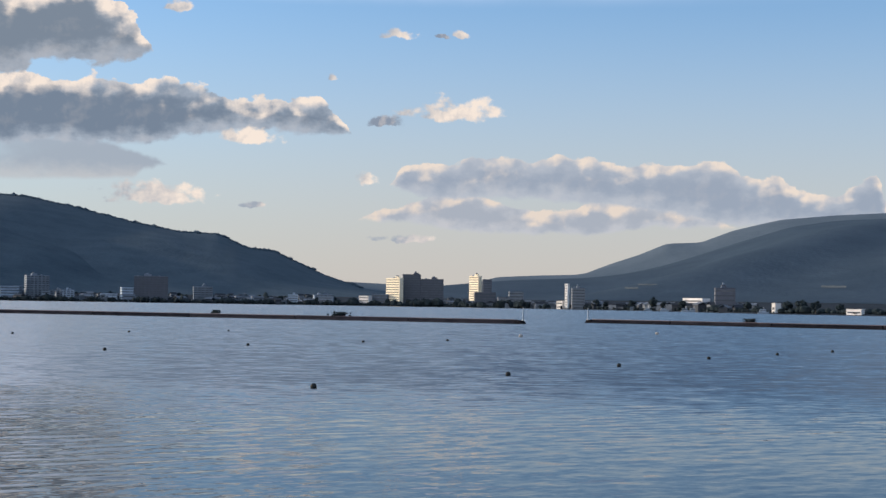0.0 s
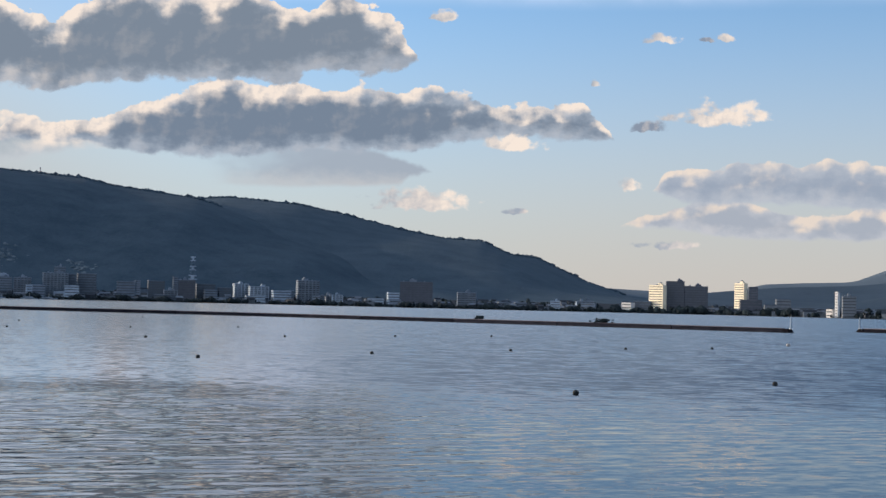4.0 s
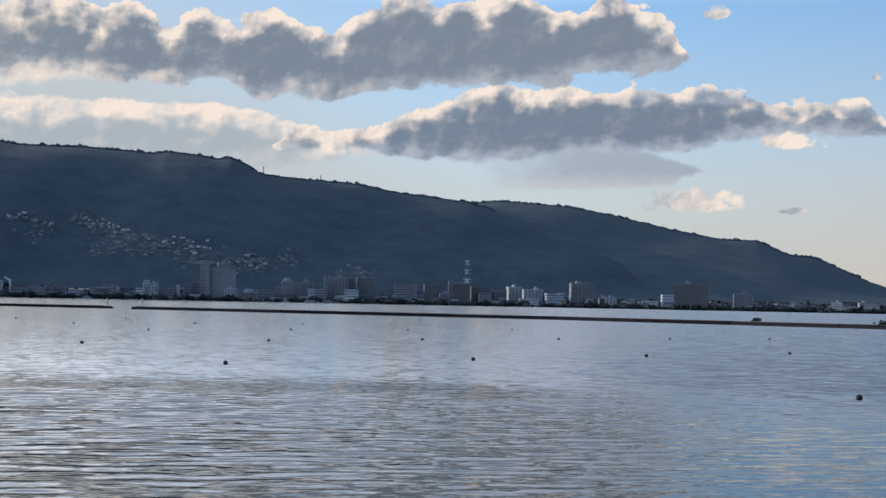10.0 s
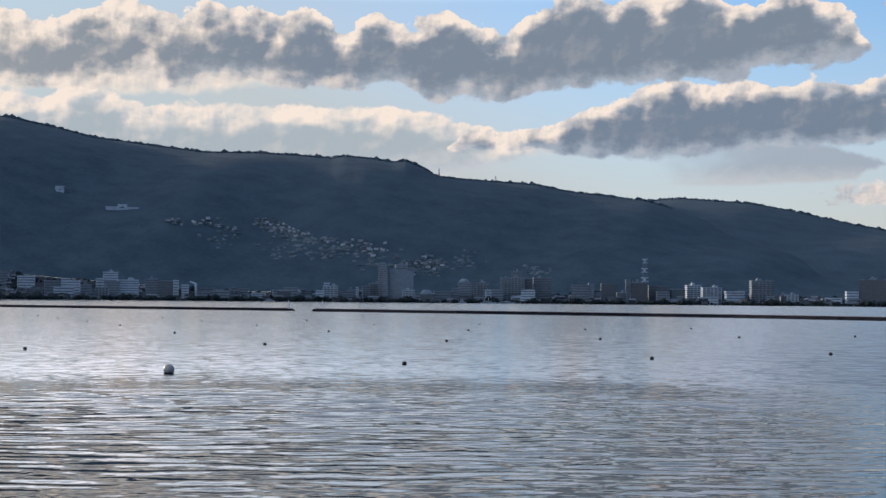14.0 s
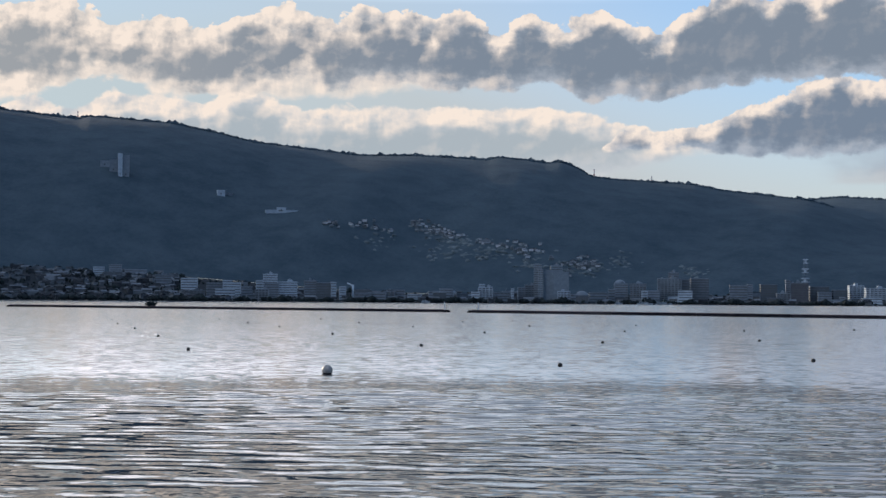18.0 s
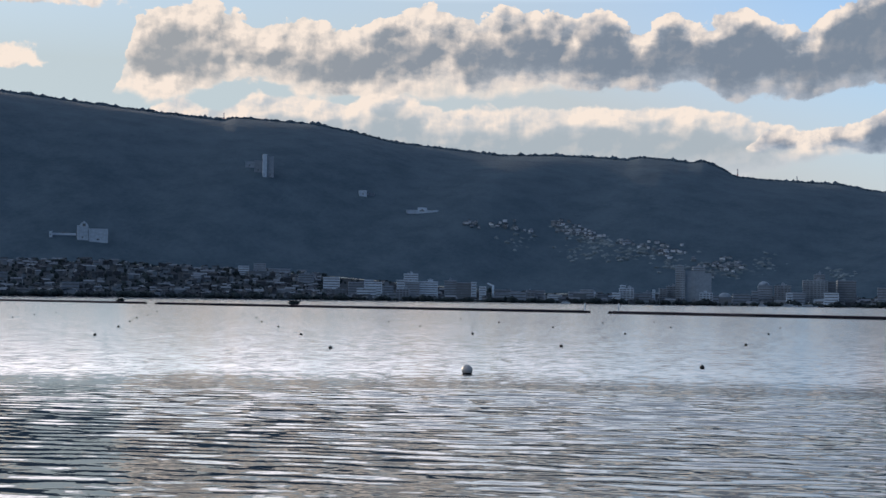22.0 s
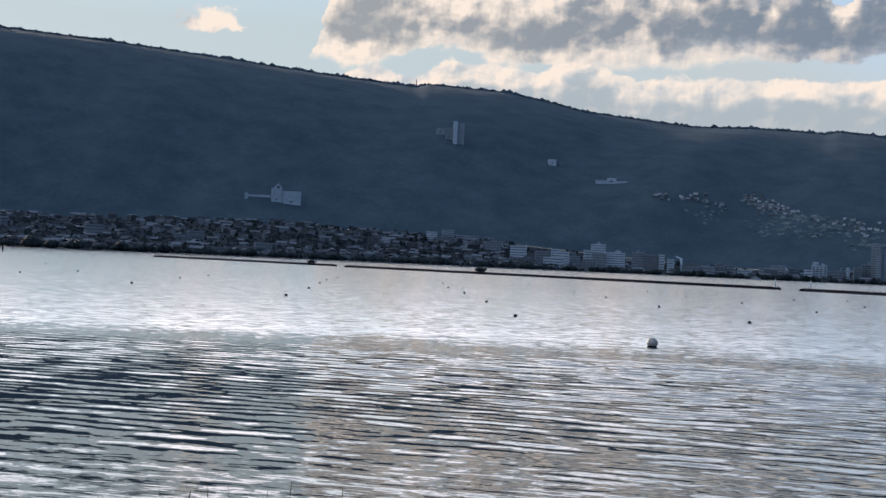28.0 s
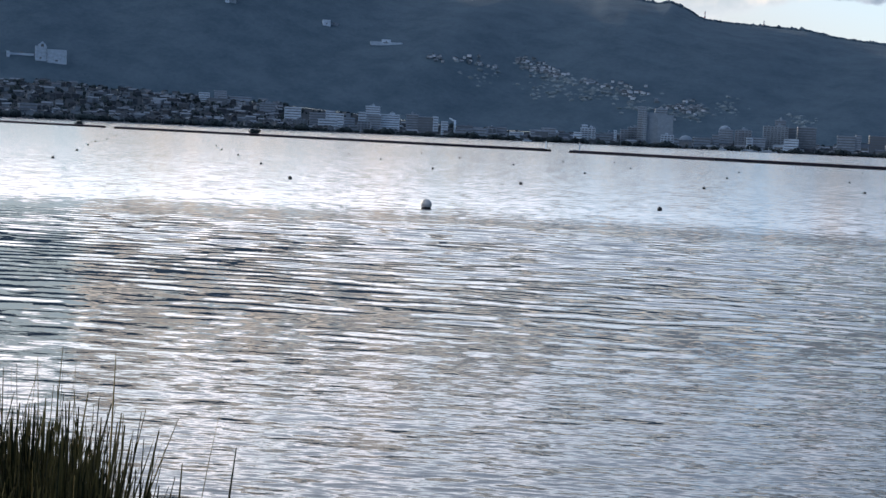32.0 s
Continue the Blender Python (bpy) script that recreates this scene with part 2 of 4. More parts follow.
# a thin bright veil spreads over the upper sky, thicker towards the sun
side = n.ramp(n.math("ABSOLUTE", n.math("SUBTRACT", bearing, 21.0)), 43.0, 56.0)
veil = n.noise(n.vec("MULTIPLY", spot, (0.4, 1.0, 1.0)), 0.12, 4, 0.5)
veil = n.ramp(n.math("SUBTRACT", veil, n.ramp(bearing, -8.0, 32.0, 0.42, -0.02)), -0.06, 0.22)
veil = n.math("MULTIPLY", veil, n.math("MAXIMUM", side, n.ramp(height, 11.3, 12.6)))
veil_tone = n.mix(n.ramp(n.noise(n.vec("MULTIPLY", spot, (0.7, 1.0, 1.0)), 0.3, 5, 0.6), 0.4, 0.6), (0.62, 0.665, 0.715), (0.90, 0.845, 0.88))
veil_tone = n.vec("SCALE", veil_tone, scale=n.ramp(bearing, 8.0, 54.0, 0.85, 2.55))
veil_tone = n.mix(n.ramp(height, 13.2, 18.0), veil_tone, n.vec("SCALE", n.mix(n.ramp(wisps, -0.12, 0.12), (0.50, 0.62, 0.80), (0.86, 0.87, 0.93)), scale=n.ramp(bearing, 8.0, 54.0, 0.7, 1.25)))
veil_tone = n.vec("MULTIPLY", veil_tone, n.mix(n.ramp(bearing, 10.0, 52.0), (0.82, 0.98, 1.13), (1.04, 1.05, 1.03)))
clear = n.mix(veil, clear, veil_tone)
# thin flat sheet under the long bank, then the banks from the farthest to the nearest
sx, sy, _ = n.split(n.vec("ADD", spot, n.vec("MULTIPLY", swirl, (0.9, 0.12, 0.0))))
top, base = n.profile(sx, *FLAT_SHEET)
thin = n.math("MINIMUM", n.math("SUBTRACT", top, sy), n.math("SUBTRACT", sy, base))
sheet = n.mix(n.ramp(n.math("ADD", height, n.math("MULTIPLY", wisps, 0.8)), 4.5, 5.3), (0.42, 0.43, 0.44), (0.295, 0.335, 0.385))
whole = n.mix(n.math("MULTIPLY", n.ramp(thin, -0.02, 0.2), n.ramp(n.math("ADD", bearing, n.math("MULTIPLY", broad, 8.0)), 20.5, 14.0, 0.0, 0.9)), clear, sheet)
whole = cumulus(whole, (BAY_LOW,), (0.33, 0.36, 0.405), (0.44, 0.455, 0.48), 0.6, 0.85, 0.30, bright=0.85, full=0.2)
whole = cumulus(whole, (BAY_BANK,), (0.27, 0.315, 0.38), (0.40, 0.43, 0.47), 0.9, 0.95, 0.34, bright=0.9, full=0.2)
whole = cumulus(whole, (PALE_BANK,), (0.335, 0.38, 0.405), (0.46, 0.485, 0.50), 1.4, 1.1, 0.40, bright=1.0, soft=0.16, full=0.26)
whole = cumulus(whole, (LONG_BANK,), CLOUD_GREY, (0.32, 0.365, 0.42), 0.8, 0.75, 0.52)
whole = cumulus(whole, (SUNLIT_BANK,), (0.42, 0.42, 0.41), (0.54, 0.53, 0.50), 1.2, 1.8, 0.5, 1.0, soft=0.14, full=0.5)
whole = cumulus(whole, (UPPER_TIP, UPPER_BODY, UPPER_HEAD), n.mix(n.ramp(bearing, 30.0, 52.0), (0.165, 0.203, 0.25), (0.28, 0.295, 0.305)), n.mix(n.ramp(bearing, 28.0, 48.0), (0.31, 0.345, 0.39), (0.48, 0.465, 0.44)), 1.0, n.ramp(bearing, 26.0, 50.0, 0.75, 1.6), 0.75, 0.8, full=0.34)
n_body = puffs(whole)
back = n.add("ShaderNodeBackground")
n.put(back.inputs[0], n_body)
n.put(back.inputs[1], 1.0)
n.put(n.add("ShaderNodeOutputWorld").inputs[0], back.outputs[0])


# ---- materials ----
def material(name, rough=0.7, metal=0.0):
    m = bpy.data.materials.new(name)
    m.use_nodes = True
    n = Nodes(m.node_tree)
    p = n.add("ShaderNodeBsdfPrincipled")
    n.put(p.inputs["Roughness"], rough)
    n.put(p.inputs["Metallic"], metal)
    n.put(n.add("ShaderNodeOutputMaterial").inputs[0], p.outputs[0])
    return m, n, p


def grained(name, dark, light, size, rough=0.75, fine=8.0, vary=0.0, bump=0.0, metal=0.0, gloss=0.3):
    """A worn surface: two colours mixed by coarse stains and fine grain (size in metres), varied from object to object."""
    m, n, p = material(name, rough, metal)
    n.put(p.inputs["Specular IOR Level"], gloss)
    place = n.add("ShaderNodeTexCoord").outputs["Object"]
    coarse = n.noise(place, 1 / size, 5, 0.6)
    grain = n.noise(place, fine / size, 3, 0.6)
    fac = n.math("ADD", n.math("MULTIPLY", coarse, 0.7), n.math("MULTIPLY", grain, 0.3))
    if vary:
        own = n.math("FRACT", n.math("ADD", n.add("ShaderNodeObjectInfo").outputs["Random"], n.add("ShaderNodeNewGeometry").outputs["Random Per Island"]))
        fac = n.math("ADD", fac, n.math("MULTIPLY", n.math("SUBTRACT", own, 0.5), vary))
    n.put(p.inputs["Base Color"], n.mix(n.ramp(fac, 0.25, 0.75), dark, light))
    if bump:
        b = n.add("ShaderNodeBump")
        n.put(b.inputs["Strength"], 0.6)
        n.put(b.inputs["Distance"], bump)
        n.put(b.inputs["Height"], fac)
        n.put(p.inputs["Normal"], b.outputs[0])
    return m


def water_material():
    m, n, p = material("lake_water", 0.2)
    n.put(p.inputs["Base Color"], (0.003, 0.004, 0.006, 1))
    n.put(p.inputs["IOR"], 1.333)
    place = n.add("ShaderNodeTexCoord").outputs["Object"]
    turn = n.add("ShaderNodeMapping")
    n.put(turn.inputs["Vector"], place)
    turn.inputs["Rotation"].default_value = (0, 0, radians(-34))
    p2 = turn.outputs[0]
    gusts = n.noise(n.vec("MULTIPLY", p2, (0.35, 1.0, 1.0)), 0.011, 4, 0.55)
    strength = n.ramp(gusts, 0.36, 0.66, 0.45, 1.0)
    slope = None
    near = n.ramp(n.vec("LENGTH", place), 12.0, 26.0, 1.0, 0.12)
    for scale, detail, stretch, size in ((2.0, 3, 0.6, 0.09), (4.6, 2, 0.6, 0.08), (11.0, 3, 0.25, 0.38)):
        c = n.noise(n.vec("MULTIPLY", p2, (stretch, 1.0, 1.0)), scale, detail, 0.55, "Color")
        one = n.vec("SCALE", n.vec("SUBTRACT", c, (0.5, 0.5, 0.5)), scale=size * 2)
        if scale > 5:
            one = n.vec("SCALE", one, scale=near)
        slope = one if slope is None else n.vec("ADD", slope, one)
    strength = n.math("MULTIPLY", strength, n.ramp(n.vec("LENGTH", place), 40.0, 80.0, 1.0, 0.4))
    slope = n.vec("MULTIPLY", n.vec("SCALE", slope, scale=strength), (0.5, 1.0, 0.0))
    back = n.add("ShaderNodeMapping")
    n.put(back.inputs["Vector"], slope)
    back.inputs["Rotation"].default_value = (0, 0, radians(34))
    slope = back.outputs[0]
    # broad patches and streaks on the far, calmer water
    out = n.ramp(n.vec("LENGTH", place), 40.0, 80.0)
    for scale, size in ((2.6, 0.10), (0.9, 0.018), (0.16, 0.003)):
        c = n.vec("SUBTRACT", n.noise(n.vec("MULTIPLY", p2, (0.5, 1.0, 1.0)), scale, 3, 0.55, "Color"), (0.5, 0.5, 0.5))
        slope = n.vec("ADD", slope, n.vec("MULTIPLY", n.vec("SCALE", c, scale=n.math("MULTIPLY", out, size)), (0.6, 1.0, 0.0)))
    # a light wind ruffles the open bay to the right
    px, py, _ = n.split(place)
    wind = n.ramp(n.math("DIVIDE", n.math("MULTIPLY", px, -1.0), n.math("MAXIMUM", py, 1.0)), 0.12, 0.42, 1.0, 0.0)
    wind = n.math("MULTIPLY", wind, n.ramp(n.vec("LENGTH", place), 30.0, 60.0, 0.25, 1.0))
    for scale, size in ((3.2, 0.30), (1.2, 0.24)):
        chop = n.vec("SUBTRACT", n.noise(n.vec("MULTIPLY", place, (0.45, 1.0, 1.0)), scale, 3, 0.55, "Color"), (0.5, 0.5, 0.5))
        slope = n.vec("ADD", slope, n.vec("MULTIPLY", n.vec("SCALE", chop, scale=n.math("MULTIPLY", wind, size)), (0.5, 1.0, 0.0)))
    # shading normals tilt to the standpoint, more farther out, to mirror brighter upper sky
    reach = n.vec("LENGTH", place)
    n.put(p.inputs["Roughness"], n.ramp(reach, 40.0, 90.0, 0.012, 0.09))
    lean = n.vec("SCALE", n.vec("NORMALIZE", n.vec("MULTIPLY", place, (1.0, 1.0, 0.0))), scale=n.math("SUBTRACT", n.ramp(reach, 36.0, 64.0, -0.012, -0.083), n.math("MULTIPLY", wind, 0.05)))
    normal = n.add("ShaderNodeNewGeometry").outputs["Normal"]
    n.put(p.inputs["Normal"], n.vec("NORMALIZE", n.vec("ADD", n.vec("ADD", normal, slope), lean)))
    return m


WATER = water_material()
# distance haze is put into these foliage colours, paler on farther ridges
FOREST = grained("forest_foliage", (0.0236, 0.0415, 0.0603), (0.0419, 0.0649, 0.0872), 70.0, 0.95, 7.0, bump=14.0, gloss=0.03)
HAZED_FOREST = grained("hazed_forest_foliage", (0.0285, 0.0476, 0.0666), (0.0465, 0.069, 0.0915), 70.0, 0.95, 7.0, bump=14.0, gloss=0.03)
HAZED_BAY = grained("hazed_bay_foliage", (0.028, 0.045, 0.065), (0.041, 0.061, 0.085), 120.0, 0.95, 9.0, bump=8.0, gloss=0.03)
HAZED_FAR = grained("hazed_far_foliage", (0.058, 0.080, 0.104), (0.076, 0.100, 0.126), 90.0, 0.95, 9.0, gloss=0.03)
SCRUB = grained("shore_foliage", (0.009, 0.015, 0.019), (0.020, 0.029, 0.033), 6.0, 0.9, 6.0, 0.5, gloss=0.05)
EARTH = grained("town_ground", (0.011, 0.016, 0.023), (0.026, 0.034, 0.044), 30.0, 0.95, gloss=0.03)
# breakwater wall: the shade on its face is put into near-black concrete
CONCRETE = grained("shaded_weathered_concrete", (0.0072, 0.0086, 0.013), (0.0288, 0.0284, 0.036), 2.5, 0.9, 7.0, 0.3, gloss=0.0)
# coping: the sun on the top is put into a paler colour
COPING = grained("sunlit_concrete_coping", (0.084, 0.0765, 0.0898), (0.1848, 0.1665, 0.1887), 2.0, 0.9, 7.0, 0.4, gloss=0.0)
# near-black for breakwater feet, sluices, end blocks, a post and the buoy band
NEAR_BLACK = grained("near_black_surface", (0.006, 0.006, 0.008), (0.016, 0.015, 0.017), 1.5, 0.8, 7.0, gloss=0.0)
# hill shade and haze are put into the town colours; BRIGHT stays plain
DIM = grained("dimmed_grey_render", (0.040, 0.057, 0.080), (0.085, 0.112, 0.150), 6.0, 0.8, 6.0, 0.5)
BRIGHT = grained("bright_white_render", (0.42, 0.42, 0.41), (0.66, 0.65, 0.63), 6.0, 0.7, 6.0, 0.2)
DIMMED_WHITE = grained("dimmed_white_render", (0.147, 0.1974, 0.2572), (0.2604, 0.3337, 0.42), 6.0, 0.7, 6.0, 0.2)
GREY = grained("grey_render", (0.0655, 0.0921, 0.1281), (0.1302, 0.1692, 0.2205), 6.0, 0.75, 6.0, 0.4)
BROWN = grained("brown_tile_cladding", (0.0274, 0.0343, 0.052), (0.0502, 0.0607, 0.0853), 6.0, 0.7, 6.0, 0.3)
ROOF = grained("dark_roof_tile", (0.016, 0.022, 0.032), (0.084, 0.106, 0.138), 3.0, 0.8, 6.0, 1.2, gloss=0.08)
FLOAT = grained("dark_float_plastic", (0.006, 0.009, 0.011), (0.02, 0.024, 0.027), 0.1, 0.6, gloss=0.1)
BALL = grained("dull_white_plastic", (0.12, 0.13, 0.14), (0.27, 0.27, 0.27), 0.25, 0.5, 5.0)
m, n, p = material("window_glass", 0.25)
n.put(p.inputs["Base Color"], (0.055, 0.066, 0.08, 1))
GLASS = m
# pale walls with the same shade and haze in their colour
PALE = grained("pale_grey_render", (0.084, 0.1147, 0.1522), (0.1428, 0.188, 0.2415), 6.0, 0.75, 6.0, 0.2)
REED = grained("reed_blade", (0.005, 0.007, 0.002), (0.062, 0.052, 0.018), 0.22, 0.7, 6.0, 0.7, gloss=0.1)
STEEL = grained("painted_steel", (0.45, 0.45, 0.45), (0.7, 0.7, 0.7), 2.0, 0.5)
RED = grained("red_painted_steel", (0.30, 0.05, 0.04), (0.45, 0.08, 0.06), 2.0, 0.5)


# ---- mesh helpers ----
def solid(name, bm, mat, smooth=False):
    me = bpy.data.meshes.new(name)
    bm.to_mesh(me)
    bm.free()
    me.materials.append(mat)
    if smooth:
        me.polygons.foreach_set("use_smooth", [True] * len(me.polygons))
    return me


def thing(name, bm, mat, label, category, kind="", group="", smooth=False):
    return tagged(new(name, solid(name, bm, mat, smooth)), label, category, group, kind)


def part(name, bm, mat, parent, label="", smooth=False):
    ob = new(name, bm if isinstance(bm, bpy.types.Mesh) else solid(name, bm, mat, smooth))
    ob.parent = parent
    if label:
        ob["label"] = label
    return ob


def box(bm, x0, x1, y0, y1, z0, z1):
    v = [bm.verts.new((x, y, z)) for x in (x0, x1) for y in (y0, y1) for z in (z0, z1)]
    for f in ((0, 1, 3, 2), (4, 6, 7, 5), (0, 4, 5, 1), (2, 3, 7, 6), (0, 2, 6, 4), (1, 5, 7, 3)):
        bm.faces.new([v[i] for i in f])
    return bm


def grid_mesh(name, verts, rows, cols, mat, wrap=False):
    """A sheet from rows x cols vertices."""
    r, c = np.meshgrid(np.arange(rows - 1), np.arange(cols - 1), indexing="ij")
    i = (r * cols + c).ravel()
    quads = np.stack([i, i + 1, i + cols + 1, i + cols], 1)
    me = bpy.data.meshes.new(name)
    me.from_pydata(verts.reshape(-1, 3).tolist(), [], quads.tolist())
    me.materials.append(mat)
    me.polygons.foreach_set("use_smooth", [True] * len(quads))
    me.update()
    return me


def clumps(name, places, sizes, mat, rng, tall=1.0):
    """Many small uneven crowns, joined into one mesh."""
    bm = bmesh.new()
    bmesh.ops.create_icosphere(bm, subdivisions=1, radius=1.0)
    base = np.array([v.co[:] for v in bm.verts])
    faces = np.array([[v.index for v in f.verts] for f in bm.faces])
    bm.free()
    k = len(places)
    v = base[None] * (1 + rng.uniform(-0.28, 0.28, (k, len(base), 1)))
    v = v * (np.asarray(sizes)[:, None, None] * np.array([1, 1, tall]))
    v = v + np.asarray(places)[:, None, :]
    f = faces[None] + (np.arange(k) * len(base))[:, None, None]
    me = bpy.data.meshes.new(name)
    me.from_pydata(v.reshape(-1, 3).tolist(), [], f.reshape(-1, 3).tolist())
    me.materials.append(mat)
    me.update()
    return me


# ---- land: far shore, town ground and hills ----
def smooth01(v):
    v = np.clip(v, 0, 1)
    return v * v * (3 - 2 * v)


def knots(*pairs, ease=0.0):
    xs, ys = np.array(pairs).T
    if ease:
        return lambda b: sum(np.interp(b + k * ease, xs, ys) for k in (-1, -0.5, 0, 0.5, 1)) / 5
    return lambda b: np.interp(b, xs, ys)


shore = knots((-60, 900), (-20, 1000), (-12, 1200), (-7, 1700), (0, 2250), (48, 2300), (56, 1700), (70, 1100), (110, 700))
rise = knots((-60, 20), (10, 14), (36, 16), (44, 45), (52, 60), (70, 45), (110, 20))
FOOT = 2750.0


def town_height(b, r):
    return 1.3 + rise(b) * smooth01((r - shore(b)) / (FOOT - shore(b))) ** 1.2


class Hill:
    """A wooded ridge: crest heights by bearing, seen from the standpoint, as angles; foot and crest distances."""

    def __init__(self, name, label, crest, foot, top, seed, rough):
        self.name, self.label, self.crest, self.foot, self.top, self.seed, self.rough = name, label, crest, foot, top, seed, rough
        self.rng = np.random.default_rng(seed)
        self.waves = [(self.rng.uniform(0.15, 1.2), self.rng.uniform(0.002, 0.009), self.rng.uniform(0, 6.3)) for _ in range(9)]

    def height(self, b, r):
        b, r = np.asarray(b, float), np.asarray(r, float)
        v = (r - self.foot) / (self.top - self.foot)
        broad = sum(self.crest(b + k) for k in (-2.4, -1.6, -0.8, 0, 0.8, 1.6, 2.4)) / 7
        sharp = self.crest(b) - 0.06
        crest = self.top * np.tan(np.radians(broad + (sharp - broad) * smooth01((v - 0.55) / 0.4))) + EYE
        low = town_height(b, np.minimum(r, FOOT))
        up = np.clip(v, 0, 1)
        up = 0.3 * up + 0.7 * np.sin(up * pi / 2)
        z = low + np.maximum(crest - low, 0) * np.where(v < 1, up, 1 - 0.55 * smooth01((v - 1) / 0.6))
        folds = sum(np.sin(b * k + r * q + s) for k, q, s in self.waves)
        mask = np.clip(v, 0, 1) * np.clip(1 - v, 0, 1) ** 2 * 6
        return z + folds * self.rough * mask

    def build(self, b0, b1, far, step, rows, mat):
        bs = np.arange(b0, b1 + step / 2, step)
        rs = np.linspace(self.foot, far, rows)
        b, r = np.meshgrid(bs, rs)
        z = self.height(b, r)
        a = np.radians(b)
        v = np.stack([-r * np.sin(a), r * np.cos(a), z], -1)
        me = grid_mesh(self.name, v, rows, len(bs), mat)
        self.ob = tagged(new(self.name, me), self.label, "hill", kind="structure")
        return self

    def wood(self, b0, b1, count, size, mat, lowest=0.03, crest_share=0.2):
        """Tree crowns over the slope, thick along the crest line."""
        rng = self.rng
        b = rng.uniform(b0, b1, count)
        v = rng.uniform(lowest, 1.02, count)
        crown = rng.uniform(size * 0.6, size * 1.3, count)
        on_top = rng.uniform(0, 1, count) < crest_share
        v = np.where(on_top, rng.uniform(0.97, 1.03, count), v)
        r = self.foot + (self.top - self.foot) * v
        z = self.height(b, r) + crown * np.where(on_top, 0.0, -0.35)
        keep = self.crest(b) > 0.25
        a = np.radians(b)
        places = np.stack([-r * np.sin(a), r * np.cos(a), z], -1)[keep]
        me = clumps("wood", places, crown[keep], mat, rng, 0.8)
        return tagged(new("wood", me), "dense dark green woodland covering the hillside", "trees", kind="stuff")


crest_a = knots((8, 0.2), (11.5, 0.9), (14, 2.0), (15.7, 2.8), (18.3, 3.55), (19.5, 3.92), (22.7, 4.30), (23.8, 4.54), (26.6, 4.72), (27.6, 4.83),
                (28.2, 5.17), (28.8, 5.42), (29.4, 5.37), (30.1, 5.48), (31.2, 5.58), (31.7, 5.49), (33, 5.57), (34.6, 5.63), (36.6, 5.62), (39.5, 5.93),
                (40.7, 6.05), (41.9, 6.34), (43.8, 6.69), (46.3, 6.84), (46.9, 6.85), (47.2, 6.74), (49.7, 6.95), (54.2, 7.38), (58.8, 7.75), (63, 7.95), (80, 7.6), (110, 5))
crest_b = knots((2.2, 0.2), (3.4, 0.74), (4.4, 1.04), (5.4, 1.5), (6.5, 1.99), (7.5, 2.1), (8.6, 2.6), (10.1, 2.67), (11.8, 2.98), (14, 3.5), (15.7, 3.82), (18.3, 4.02), (20, 3.9), (25, 3.6))
crest_c = knots((-60, 3.0), (-30, 3.9), (-16.6, 3.50), (-14.8, 3.42), (-13.2, 3.2), (-11.1, 2.55), (-9, 1.85), (-6.9, 1.24), (-4.7, 1.02), (-2.1, 0.92), (0, 0.55), (2, 0.3), ease=0.35)
crest_d = knots((-60, 2.5), (-25, 3.9), (-16.6, 3.73), (-14.8, 3.65), (-12.8, 3.48), (-11.1, 3.08), (-9.84, 2.60), (-8.57, 2.55), (-7.5, 2.10), (-6.43, 1.74), (-5.36, 1.32), (-3.63, 1.26), (-2.1, 1.18), (-0.4, 0.7), (1, 0.8), (4, 0.92), (8, 0.95), ease=0.15)
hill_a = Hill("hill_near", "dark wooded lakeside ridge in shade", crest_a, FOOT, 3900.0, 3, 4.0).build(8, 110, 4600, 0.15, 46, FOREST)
hill_b = Hill("hill_middle", "wooded ridge running down to the lake behind the nearer hill", crest_b, 3000.0, 4300.0, 5, 3.0).build(2.2, 25, 4700, 0.12, 36, HAZED_FOREST)
hill_c = Hill("hill_bay", "broad hazy mountain flank beyond the bay", crest_c, 2600.0, 4300.0, 7, 7.0).build(-60, 2, 4600, 0.15, 40, HAZED_BAY)
Hill("hill_far", "distant haze-blue ridge behind the bay", crest_d, 4300.0, 4750.0, 9, 3.0).build(-60, 8, 4900, 0.12, 16, HAZED_FAR)
FIELD = grained("dry_grass_field", (0.06, 0.075, 0.085), (0.115, 0.125, 0.125), 25.0, 0.95, 8.0, gloss=0.02)


def field(hill, b0, b1, low, high):
    """A pale terraced field lying on the slope of a hill."""
    bs, cols = np.linspace(b0, b1, 9), []
    rs = np.linspace(hill.foot, hill.top, 500)
    for k, b in enumerate(bs):
        angle = np.degrees(np.arctan((hill.height(b, rs) - EYE) / rs))
        edge = 0.012 * sin(k * 1.9)
        r0, r1 = (float(rs[np.argmax(angle >= e)]) for e in (low + edge * 0.5, high + edge))
        cols.append([at(b, r, float(hill.height(b, r)) + 0.8)[:] for r in np.linspace(r0, r1, 5)])
    tagged(new("field", grid_mesh("field", np.array(cols), 9, 5, FIELD)), "pale dry terraced field on the wooded slope", "field", kind="structure")


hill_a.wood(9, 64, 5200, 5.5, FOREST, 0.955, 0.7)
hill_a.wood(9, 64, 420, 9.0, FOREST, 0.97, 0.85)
hill_b.wood(2.4, 21, 160, 9.0, HAZED_FOREST, 0.97, 0.85)
hill_b.wood(2.4, 21, 2000, 5.5, HAZED_FOREST, 0.96, 0.7)
field(hill_c, -7.5, -7.0, 0.72, 0.78)
field(hill_c, -8.2, -7.5, 0.87, 0.91)
field(hill_c, -15.2, -14.3, 0.86, 0.93)

bs = np.arange(-60, 110.1, 0.5)
fr = np.linspace(0, 1, 40)
b, q = np.meshgrid(bs, fr)
r = shore(b) + (4850 - shore(b)) * q ** 1.5
z = np.where(q == 0, -1.5, town_height(b, r))
a = np.radians(b)
